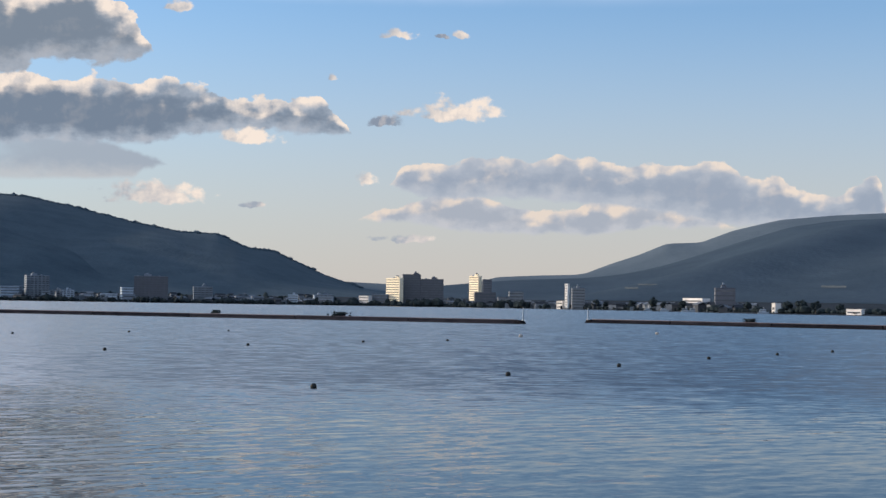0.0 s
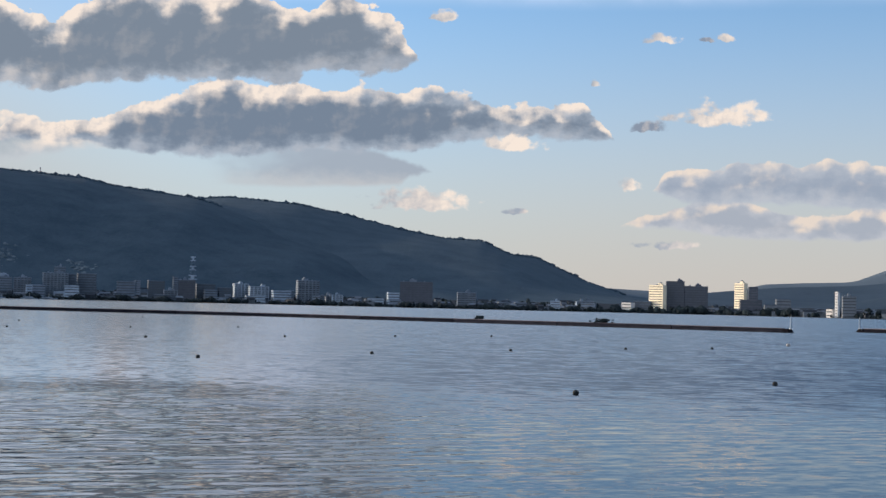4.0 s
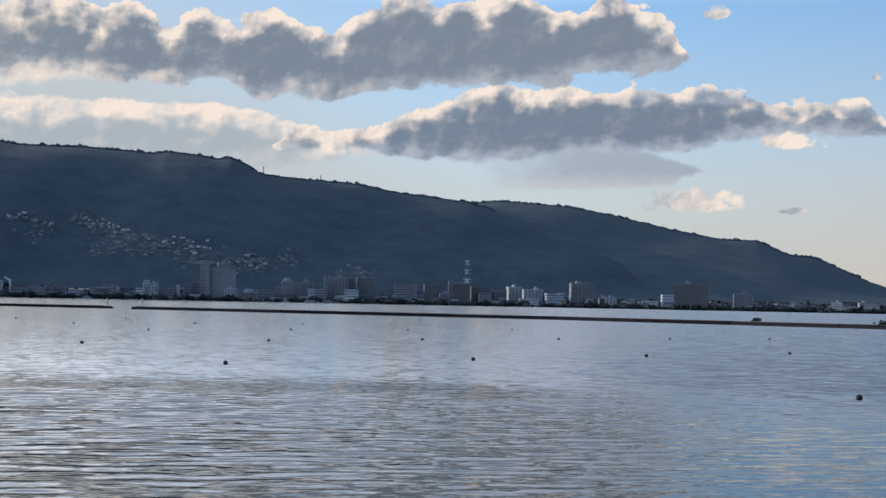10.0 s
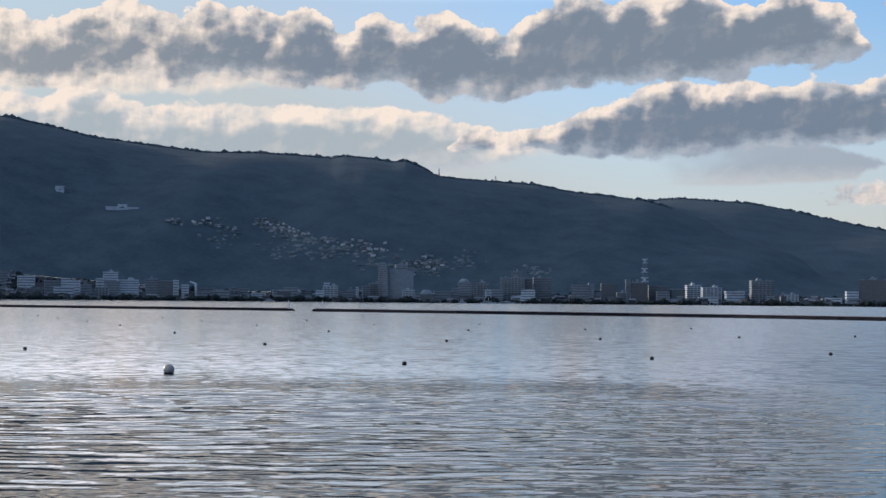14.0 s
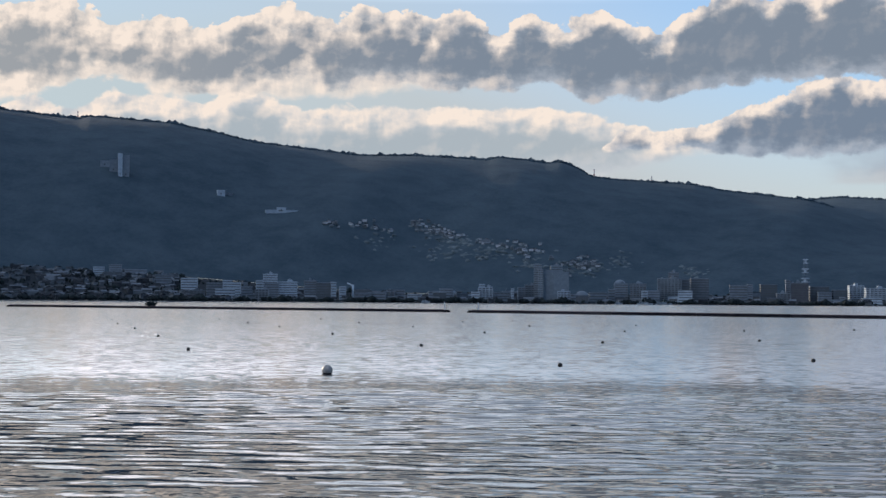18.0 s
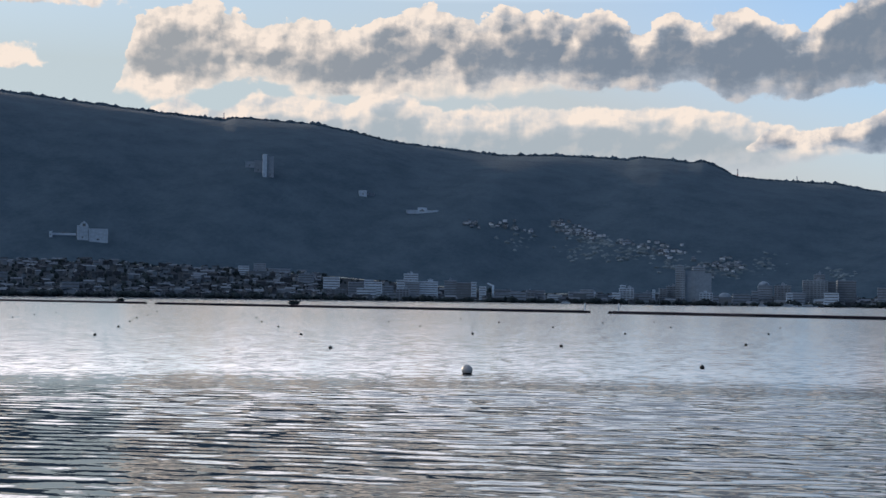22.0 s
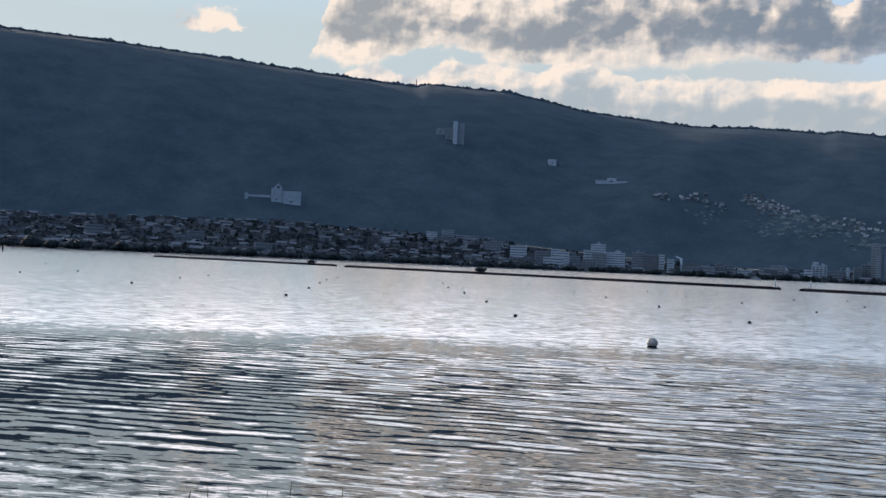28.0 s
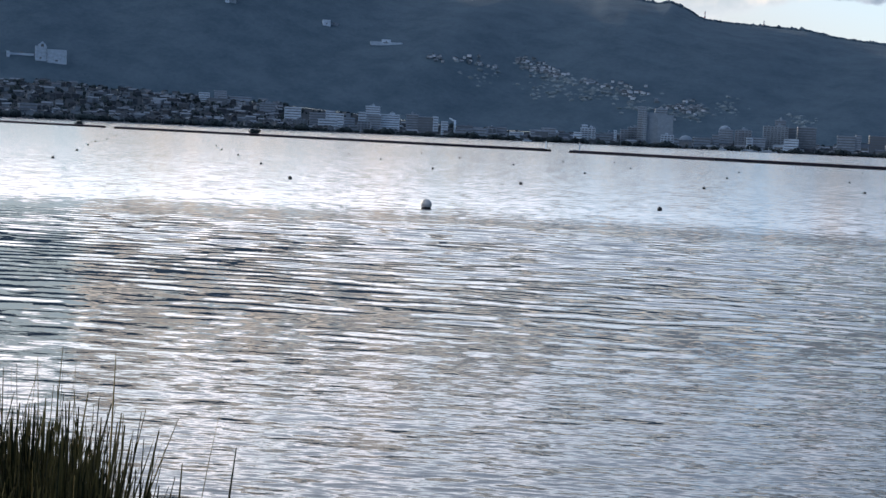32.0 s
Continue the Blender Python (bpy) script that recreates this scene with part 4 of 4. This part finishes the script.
def round_roof(bearing, reach, wide, low, high, label):
    """A hall under a barrel or dome roof."""
    base = tagged(new("domed_hall"), label, "building", "lakeside buildings")
    z = town_height(bearing, reach) - 0.6
    base.matrix_world = Matrix.Translation(at(bearing, reach, z)) @ Matrix.Rotation(radians(bearing), 4, "Z")
    part("wall", box(bmesh.new(), -wide / 2, wide / 2, -wide * 0.3, wide * 0.3, 0, low - z), DIM, base)
    bm = bmesh.new()
    bmesh.ops.create_uvsphere(bm, u_segments=20, v_segments=12, radius=1.0)
    bmesh.ops.delete(bm, geom=[v for v in bm.verts if v.co.z < -0.05], context="VERTS")
    bm.transform(Matrix.Translation((0, 0, low - z)) @ Matrix.Diagonal((wide * 0.5, wide * 0.32, high - low, 1)))
    part("dome", bm, GREY, base, "pale curved roof", True)
    for k in range(5):
        x = wide * (k / 5 - 0.46)
        part("window", box(bmesh.new(), x, x + wide * 0.13, -wide * 0.3 - 0.06, -wide * 0.3 + 0.02, (low - z) * 0.35, (low - z) * 0.75), GLASS, base)


round_roof(27.99, 2290, 19, 13, 20, "pale domed hall on the lake front")
round_roof(26.55, 2382, 20, 29, 39, "grey round-topped hall behind the lake front")
stack = tagged(new("flue_stack"), "slim white flue stack with a bent duct", "chimney")
stack.location = at(36.80, 2360, town_height(36.8, 2360) - 0.5)
bm = bmesh.new()
bmesh.ops.create_cone(bm, cap_ends=True, segments=14, radius1=1.9, radius2=1.6, depth=26, matrix=Matrix.Translation((0, 0, 13)))
part("shaft", bm, DIMMED_WHITE, stack, smooth=True)
part("duct", box(bmesh.new(), -1.0, 1.0, -1.0, 1.0, 0, 11), DIMMED_WHITE, stack).matrix_basis = Matrix.Translation((-0.6, 0, 24.5)) @ Matrix.Rotation(radians(-68), 4, "Y")


# ---- houses ----
def house_meshes(w, d, h, pitch):
    body = box(bmesh.new(), -w / 2, w / 2, -d / 2, d / 2, -2.5, h)
    bm = bmesh.new()
    e, top = 0.6, h + pitch
    ends = []
    for x in (-w / 2 - e, w / 2 + e):
        ends.append([bm.verts.new((x, -d / 2 - e, h - 0.15)), bm.verts.new((x, 0, top)), bm.verts.new((x, d / 2 + e, h - 0.15)),
                     bm.verts.new((x, d / 2 + e, h + 0.1)), bm.verts.new((x, 0, top + 0.28)), bm.verts.new((x, -d / 2 - e, h + 0.1))])
    bm.faces.new(ends[0])
    bm.faces.new(ends[1][::-1])
    for i in range(6):
        j = (i + 1) % 6
        bm.faces.new((ends[0][j], ends[0][i], ends[1][i], ends[1][j]))
    glass = bmesh.new()
    for z in (0.9, 3.6):
        if z + 1.3 < h:
            if z < 3:
                box(glass, -w * 0.3, w * 0.3, -d / 2 - 0.05, -d / 2 + 0.02, z, z + 1.3)
    return body, bm, glass


HOUSE_SIZES = ((10, 8, 5.6, 2.3), (8, 7, 5.4, 2.0), (13, 8, 3.4, 2.4), (9, 9, 6.2, 1.6), (16, 10, 6.0, 2.2))
# house walls: the hill's shade and haze are put into the plaster
PLASTER = grained("shaded_house_plaster", (0.019, 0.026, 0.036), (0.098, 0.12, 0.148), 5.0, 0.8, 6.0, 1.0)
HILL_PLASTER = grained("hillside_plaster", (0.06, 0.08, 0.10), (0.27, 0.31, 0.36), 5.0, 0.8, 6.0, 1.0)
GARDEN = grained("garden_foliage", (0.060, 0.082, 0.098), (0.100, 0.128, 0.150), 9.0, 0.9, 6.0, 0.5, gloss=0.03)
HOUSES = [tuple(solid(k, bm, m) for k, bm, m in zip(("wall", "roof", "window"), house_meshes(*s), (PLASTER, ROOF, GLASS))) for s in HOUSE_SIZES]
ROOF_WORDS = "two-storey house with a tiled gable roof in the lakeside town"


def house(i, spot, turn):
    base = tagged(new("house"), ROOF_WORDS, "house", "houses of the town")
    base.matrix_world = Matrix.Translation(spot) @ Matrix.Rotation(turn, 4, "Z")
    for k, me in zip(("wall", "roof", "window"), HOUSES[i]):
        part(k, me, None, base)


def joined(name, spots, label, walls=None, size=1.0):
    """Houses too many and too small to pick apart: real walls and roofs, joined."""
    for k, mat in ((0, walls or PLASTER), (1, ROOF)):
        vs, fs, count = [], [], 0
        shapes = []
        for trio in HOUSES:
            me = trio[k]
            shapes.append((np.array([v.co[:] for v in me.vertices]), [tuple(p.vertices) for p in me.polygons]))
        for i, spot, turn in spots:
            v, f = shapes[i]
            c, s = cos(turn), sin(turn)
            vs.append(v * size @ np.array([[c, s, 0], [-s, c, 0], [0, 0, 1]]) + np.array(spot))
            fs.extend(tuple(q + count for q in p) for p in f)
            count += len(v)
        me = bpy.data.meshes.new(name)
        me.from_pydata(np.concatenate(vs).tolist(), [], fs)
        me.materials.append(mat)
        tagged(new(name, me), label, "houses", kind="stuff")


rng = np.random.default_rng(21)


def scatter(count, b0, b1, near, far, hill=None):
    out = []
    for _ in range(count):
        b = rng.uniform(b0, b1)
        if hill is None:
            r = shore(b) + near + (far - near) * rng.uniform() if far > 0 else shore(b) + near + (FOOT - 30 - shore(b) - near) * rng.uniform() ** 0.8
            z = town_height(b, r)
        else:
            r = on_hill(hill, b, rng.uniform(near, far))
            z = float(hill.height(b, r)) + 2.5
        out.append((int(rng.integers(0, 5)), at(b, r, z), radians(b) + rng.choice([0, pi / 2]) + rng.normal(0, 0.25)))
    return out


for b, reach, wide, top, mat in [(rng.uniform(4, 43), rng.uniform(20, 190), rng.uniform(9, 26), rng.uniform(9, 19), (DIMMED_WHITE, GREY, GREY, DIM)[k % 4]) for k in range(60)]:
    block("hall" if top < 14 else "flats" if wide > 16 else "office", b, float(shore(b)) + reach, wide, top, mat, rng.uniform(-12, 14))
near_rows = scatter(150, 43, 62, 12, 240) + scatter(100, 5, 43, 6, 130) + scatter(44, -11.5, 1, 8, 90)
for i, spot, turn in near_rows:
    house(i, spot, turn)
joined("town_houses", scatter(620, 43.5, 64, 60, 0) + scatter(520, 4, 44, 20, 330) + scatter(200, -12, 1, 30, 330), "crowded small tiled houses of the far town")
hamlet = scatter(14, 35.8, 38, 2.7, 3.0, hill_a)


def gathered_on(groups):
    """Places on the slope in groups: bearing, angle of height, their spreads, and how many."""
    for b0, up0, wide, tall, count in groups:
        for _ in range(count):
            b, up = rng.normal(b0, wide * 0.7), max(0.85, rng.normal(up0, tall * 0.7))
            yield b, on_hill(hill_a, b, up)


HAMLETS = ((34.37, 2.99, 0.21, 0.08, 9), (33.83, 2.72, 0.47, 0.19, 34), (33.17, 2.47, 0.38, 0.13, 22), (31.77, 2.27, 0.25, 0.11, 8), (30.70, 2.07, 0.42, 0.13, 16), (28.16, 1.46, 0.59, 0.17, 34), (27.63, 1.29, 0.30, 0.11, 12), (30.17, 1.82, 0.21, 0.08, 8), (37.52, 2.94, 0.11, 0.04, 3), (36.82, 2.89, 0.11, 0.04, 3), (35.99, 2.75, 0.19, 0.06, 5), (35.45, 2.69, 0.13, 0.04, 3), (28.68, 1.02, 0.25, 0.11, 8), (29.74, 1.91, 0.30, 0.08, 6))
for b, r in gathered_on(HAMLETS):
    hamlet.append((int(rng.integers(0, 5)), at(b, r, float(hill_a.height(b, r)) + 1.0), radians(b) + rng.normal(0, 0.5)))
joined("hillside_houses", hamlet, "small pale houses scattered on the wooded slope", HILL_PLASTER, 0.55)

# pale garden trees and terraces among the hillside houses
SCRUB_PATCHES = ((33.28, 2.03, 0.85, 0.25, 60), (31.34, 1.80, 1.06, 0.21, 60), (32.74, 2.26, 0.53, 0.21, 30), (26.38, 1.52, 0.38, 0.25, 36), (23.72, 1.16, 0.47, 0.19, 30), (29.74, 1.44, 0.64, 0.21, 30), (27.94, 1.25, 0.85, 0.21, 34), (35.66, 2.32, 0.85, 0.25, 20))
spots, sizes = [], []
for b, r in gathered_on(SCRUB_PATCHES + HAMLETS):
    spots.append(at(b, r, float(hill_a.height(b, r)) - 2.6)[:])
    sizes.append(rng.uniform(3.5, 8.5))
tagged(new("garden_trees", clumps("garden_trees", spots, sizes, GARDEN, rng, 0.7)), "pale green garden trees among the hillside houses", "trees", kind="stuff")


# ---- trees along the shore and in the town ----
def shore_trees(label, count, b0, b1, near, far, size):
    b = rng.uniform(b0, b1, count)
    r = shore(b) + rng.uniform(near, far, count)
    s = rng.uniform(size * 0.5, size * 1.2, count) * (0.75 + 0.35 * np.sin(b * 2.9) * np.sin(b * 1.13 + 1) + 0.25 * np.sin(b * 7.7))
    a = np.radians(b)
    places = np.stack([-r * np.sin(a), r * np.cos(a), town_height(b, r) + s * 0.7], -1)
    tagged(new("shore_trees", clumps("shore_trees", places, s, SCRUB, rng, 1.0)), label, "trees", kind="stuff")


shore_trees("dark green trees along the town's lake front", 2100, 4, 64, 1, 16, 4.0)
shore_trees("dark green trees between the houses of the town", 1500, 4, 64, 45, 380, 4.2)
shore_trees("dark green garden trees among the houses", 1500, 43, 64, 40, 900, 3.8)
shore_trees("dark green trees along the shore of the bay", 1500, -19, 4, 2, 130, 2.6)
shore_trees("tall dark green trees in front of the lakeside offices", 330, -3.4, 3.6, 3, 55, 5.6)


def tree(bearing, reach, tall):
    """A broad tree: tapered trunk with limbs, and a crown of many uneven clumps."""
    base = tagged(new("tree"), "dark green broadleaf tree on the lake shore", "tree", "shore trees")
    base.location = at(bearing, reach, town_height(bearing, reach) - 0.4)
    bm = bmesh.new()
    bmesh.ops.create_cone(bm, cap_ends=True, segments=8, radius1=tall * 0.045, radius2=tall * 0.02, depth=tall * 0.6, matrix=Matrix.Translation((0, 0, tall * 0.3)))
    for k in range(4):
        m = Matrix.Translation((0, 0, tall * 0.42)) @ Matrix.Rotation(k * 1.6, 4, "Z") @ Matrix.Rotation(0.75, 4, "Y") @ Matrix.Translation((0, 0, tall * 0.16))
        bmesh.ops.create_cone(bm, cap_ends=True, segments=6, radius1=tall * 0.018, radius2=tall * 0.006, depth=tall * 0.32, matrix=m)
    part("trunk", bm, BARK, base)
    k = 46
    d = rng.normal(0, 1, (k, 3))
    d /= np.linalg.norm(d, axis=1)[:, None]
    spots = d * rng.uniform(0.5, 1.0, (k, 1)) * np.array([0.42, 0.42, 0.34]) * tall + np.array([0, 0, tall * 0.66])
    part("crown", clumps("crown", spots, rng.uniform(0.09, 0.17, k) * tall, SCRUB, rng), None, base)


BARK = grained("tree_bark", (0.05, 0.04, 0.03), (0.12, 0.10, 0.08), 0.6, 0.9)
for b, extra, tall in ((-5.9, 25, 12), (-6.3, 20, 9), (-7.3, 30, 11), (-8.1, 22, 13), (-8.5, 26, 9), (-9.2, 30, 10), (-9.9, 18, 8), (-11.6, 25, 8), (-13.1, 18, 9), (-13.6, 22, 10),
                       (-14.1, 18, 9), (-15.0, 20, 7), (0.7, 30, 12), (0.2, 28, 11), (-0.6, 30, 12), (1.3, 26, 10), (2.1, 24, 10), (4.2, 30, 13), (4.8, 35, 11), (6.2, 30, 12)):
    tree(b, shore(b) + extra, tall)


# ---- boats at the quay ----
def boat(bearing, out, long, label):
    base = tagged(new("moored_boat"), label, "boat", "moored boats")
    base.matrix_world = Matrix.Translation(at(bearing, float(shore(bearing)) - out, 0.0)) @ Matrix.Rotation(radians(bearing + 6), 4, "Z")
    h = long / 2
    bm = bmesh.new()
    rows = []
    for x, w, up in ((-h, 0.8, 1.5), (-h * 0.5, 1.0, 1.4), (h * 0.3, 1.0, 1.5), (h * 0.8, 0.6, 1.8), (h, 0.05, 2.1)):
        w *= long * 0.13
        rows.append([bm.verts.new(v) for v in ((x, -w, up), (x, -w * 0.6, -0.4), (x, w * 0.6, -0.4), (x, w, up))])
    for a, b in zip(rows, rows[1:]):
        for i in range(4):
            bm.faces.new((a[i], b[i], b[(i + 1) % 4], a[(i + 1) % 4]))
    bm.faces.new(rows[0])
    part("hull", bm, DIMMED_WHITE, base)
    part("cabin", box(bmesh.new(), -h * 0.7, h * 0.4, -long * 0.09, long * 0.09, 1.5, 3.6), DIMMED_WHITE, base)
    part("window_band", box(bmesh.new(), -h * 0.66, h * 0.36, -long * 0.095, -long * 0.088, 2.3, 3.0), GLASS, base)
    part("mast", box(bmesh.new(), -0.1, 0.1, -0.1, 0.1, 3.6, 3.6 + long * 0.2), STEEL, base)


for b, long in ((25.6, 24), (24.9, 26), (26.6, 12), (34.0, 14)):
    boat(b, 14, long, "white excursion boat moored along the town quay")
for b in (-7.9, -8.5, -9.3, -9.6, -12.2):
    boat(b, 10, 9, "small white boat moored at the bay shore")


# ---- masts, poles and shrubs ----
def lattice_mast(bearing, reach, foot, tall, wide, label, bands):
    """A lattice mast: four legs, cross braces and platforms."""
    base = tagged(new("lattice_mast"), label, "mast")
    base.location = at(bearing, reach, foot)
    for sx in (-1, 1):
        for sy in (-1, 1):
            bm = bmesh.new()
            w, v = wide / 2, wide / 5
            lower = [bm.verts.new((sx * w + i * 0.18, sy * w + j * 0.18, 0)) for i, j in ((-1, -1), (1, -1), (1, 1), (-1, 1))]
            upper = [bm.verts.new((sx * v + i * 0.14, sy * v + j * 0.14, tall)) for i, j in ((-1, -1), (1, -1), (1, 1), (-1, 1))]
            bm.faces.new(lower[::-1])
            bm.faces.new(upper)
            for i in range(4):
                bm.faces.new((lower[i], lower[(i + 1) % 4], upper[(i + 1) % 4], upper[i]))
            part("leg", bm, GREY, base)
    for k in range(bands):
        z = tall * (k + 0.9) / bands
        w = wide / 2 - (wide / 2 - wide / 5) * z / tall + 0.5
        h = tall / bands * 0.24
        flare = 1.5 if bands > 3 else 1.0
        part("platform", box(bmesh.new(), -w * flare, w * flare, -w, w, z + h * 0.5, z + h), DIMMED_WHITE, base)
        part("aerial_drum", box(bmesh.new(), -w * 0.6, w * 0.6, -w * 0.6, w * 0.6, z - h * 0.6, z + h * 0.44), DIMMED_WHITE if bands > 3 else RED, base)
        part("lower_platform", box(bmesh.new(), -w * flare, w * flare, -w, w, z - h, z - h * 0.66), DIMMED_WHITE, base)
    return base


lattice_mast(19.63, 2395, 12, 59, 9, "white lattice radio mast with three platforms behind the lakeside buildings", 4)
for b, r, z, tall in ((27.55, 3880, None, 24), (25.36, 3880, None, 18), (47.24, 3880, None, 22)):
    lattice_mast(b, r, float(hill_a.height(b, r)) - 3, tall, 3.0, "slim steel mast on the wooded ridge", 2)


def marker_pole(x, y):
    base = tagged(new("marker_pole"), "white harbour marker pole on the end of a breakwater", "pole", "harbour marker poles")
    base.location = (x, y, 0.6)
    bm = bmesh.new()
    bmesh.ops.create_cone(bm, cap_ends=True, segments=12, radius1=0.16, radius2=0.13, depth=2.1, matrix=Matrix.Translation((0, 0, 1.05)))
    part("pole", bm, DIMMED_WHITE, base)
    bm = bmesh.new()
    bmesh.ops.create_cone(bm, cap_ends=True, segments=12, radius1=0.3, radius2=0.3, depth=0.1, matrix=Matrix.Translation((0, 0, 0.05)))
    part("foot_plate", bm, STEEL, base)
    bm = bmesh.new()
    bmesh.ops.create_cone(bm, cap_ends=True, segments=12, radius1=0.1, radius2=0.06, depth=0.25, matrix=Matrix.Translation((0, 0, 2.22)))
    part("lantern", bm, GLASS, base)


marker_pole(13.9, 254.3)
marker_pole(28.6, 291.0)
marker_pole(-218.5, 333)
marker_pole(-204, 326.7)
post = tagged(new("mooring_post"), "dark timber post standing in the shallow water", "post")
post.location = at(62.41, 545, -1.0)
bm = bmesh.new()
bmesh.ops.create_cone(bm, cap_ends=True, segments=10, radius1=0.3, radius2=0.26, depth=3.4, matrix=Matrix.Translation((0, 0, 1.7)))
part("shaft", bm, NEAR_BLACK, post)


def shrub(x, y, wide, tall, seed):
    r = np.random.default_rng(seed)
    k = 90
    spots = np.stack([r.normal(0, wide * 0.28, k), r.normal(0, 0.5, k), 0.78 + r.uniform(0, tall, k) * 0.7], -1)
    me = clumps("shrub", spots, r.uniform(0.12, 0.32, k) * tall, SCRUB, r, 0.8)
    tagged(new("shrub", me), "wild green shrub growing on the breakwater", "shrub", "shrubs on the breakwaters").location = (x, y, 0)


shrub(-18.5, 271, 3.0, 0.9, 1)
shrub(-43, 283, 1.2, 0.8, 2)
shrub(55.6, 268.3, 1.5, 0.8, 3)
shrub(-326.5, 333, 2.6, 1.6, 4)
shrub(-424, 344, 3.2, 1.3, 5)


# ---- the bank underfoot and its reeds ----
def bank_ground():
    bs = np.linspace(-180, 180, 121)
    rs = np.array([0.0005, 0.8, 2.0, 3.0, 4.0, 5.0, 6.0, 7.5, 10, 20, 60, 400, 4850.0])
    b, r = np.meshgrid(bs, rs)
    ahead = smooth01((100 - np.abs(b - 20)) / 30)
    spur = np.exp(-((b - 53.5) / 9) ** 4)
    z = 1.4 - ahead * np.clip(r - 2.0, 0, 4.0) * (0.9 - 0.6 * spur)
    z = np.where((r > 9) & (ahead > 0.02), -3.2, z)
    a = np.radians(b)
    me = grid_mesh("bank", np.stack([0.2 - r * np.sin(a), r * np.cos(a) - 0.3, z], -1), len(rs), len(bs), EARTH)
    tagged(new("bank", me), "grassy lake bank at the near shore", "bank", kind="structure")


bank_ground()


def blade_mesh(rng, tall, wide):
    """A reed blade: a folded, tapered strip that bends to one side."""
    bm = bmesh.new()
    bend, rows = rng.uniform(0.0, 0.10) * tall, 7
    last = None
    for i in range(rows + 1):
        f = i / rows
        w = wide * (1 - 0.75 * f ** 4) * 0.5 + 0.0004
        x = bend * f ** 2.2
        row = [bm.verts.new((x, -w, tall * f)), bm.verts.new((x - w * 0.45, 0, tall * f)), bm.verts.new((x, w, tall * f)), bm.verts.new((x + w * 0.2, 0, tall * f))]
        if last:
            for k in range(4):
                bm.faces.new((last[k], last[(k + 1) % 4], row[(k + 1) % 4], row[k]))
        last = row
    return solid("blade", bm, REED, True)


def reeds():
    r = random.Random(5)
    clump = tagged(new("reed_clump"), "tall green-brown reeds growing at the water's edge", "reeds")
    clump.location = at(53, 6.0, 0.0)
    origin = clump.location.copy()
    kinds = [blade_mesh(r, r.uniform(1.05, 1.45), r.uniform(0.008, 0.015)) for _ in range(10)]

    def blade(b, reach, tip):
        me = r.choice(kinds)
        tall = max(v.co.z for v in me.vertices)
        ob = part("blade", me, None, clump)
        spot = at(b, reach, 0) - origin
        s = (tip - 0.25) / tall
        lean = Matrix.Rotation(r.gauss(0, 0.075), 4, "X") @ Matrix.Rotation(r.gauss(0, 0.075), 4, "Y")
        ob.matrix_basis = Matrix.Translation((spot.x, spot.y, 0.25)) @ lean @ Matrix.Rotation(r.uniform(0, 6.3), 4, "Z") @ Matrix.Diagonal((1, 1, s, 1))

    def place(low):
        b = r.triangular(47.7, 60.5, 53.0)
        reach = r.uniform(5.6, 6.6)
        full = min(1.0, max(0.0, (b - 46.8) / 2.6)) * min(1.0, max(0.0, (60.6 - b) / 3.5))
        return b, reach, 0.91 + 0.93 * full + r.uniform(-0.46, 0.17) - (0.15 if reach < 5.9 else 0) - low

    for _ in range(292):
        blade(*place(0.0))
    for b, tip in ((47.1, 1.85), (46.3, 1.70), (46.7, 1.5), (49.9, 2.08), (47.4, 1.62), (52.3, 2.1), (54.8, 2.08)):
        blade(b, 6.0, tip)
    # the thick lower growth, too tangled to tell apart
    vs, fs, count = [], [], 0
    for _ in range(7500):
        b, reach, tip = place(r.uniform(0.16, 0.55))
        me = r.choice(kinds)
        v = np.array([q.co[:] for q in me.vertices])
        m = np.array((Matrix.Rotation(r.gauss(0, 0.09), 3, "X") @ Matrix.Rotation(r.gauss(0, 0.09), 3, "Y") @ Matrix.Rotation(r.uniform(0, 6.3), 3, "Z")))
        v = (v * np.array([1.2, 1.2, (tip - 0.25) / v[:, 2].max()])) @ m.T + np.array(at(b, reach, 0.25) - origin)
        vs.append(v)
        fs.extend(tuple(i + count for i in p.vertices) for p in me.polygons)
        count += len(v)
    me = bpy.data.meshes.new("undergrowth")
    me.from_pydata(np.concatenate(vs).tolist(), [], fs)
    me.materials.append(REED)
    part("undergrowth", me, None, clump)["kind"] = "stuff"


reeds()
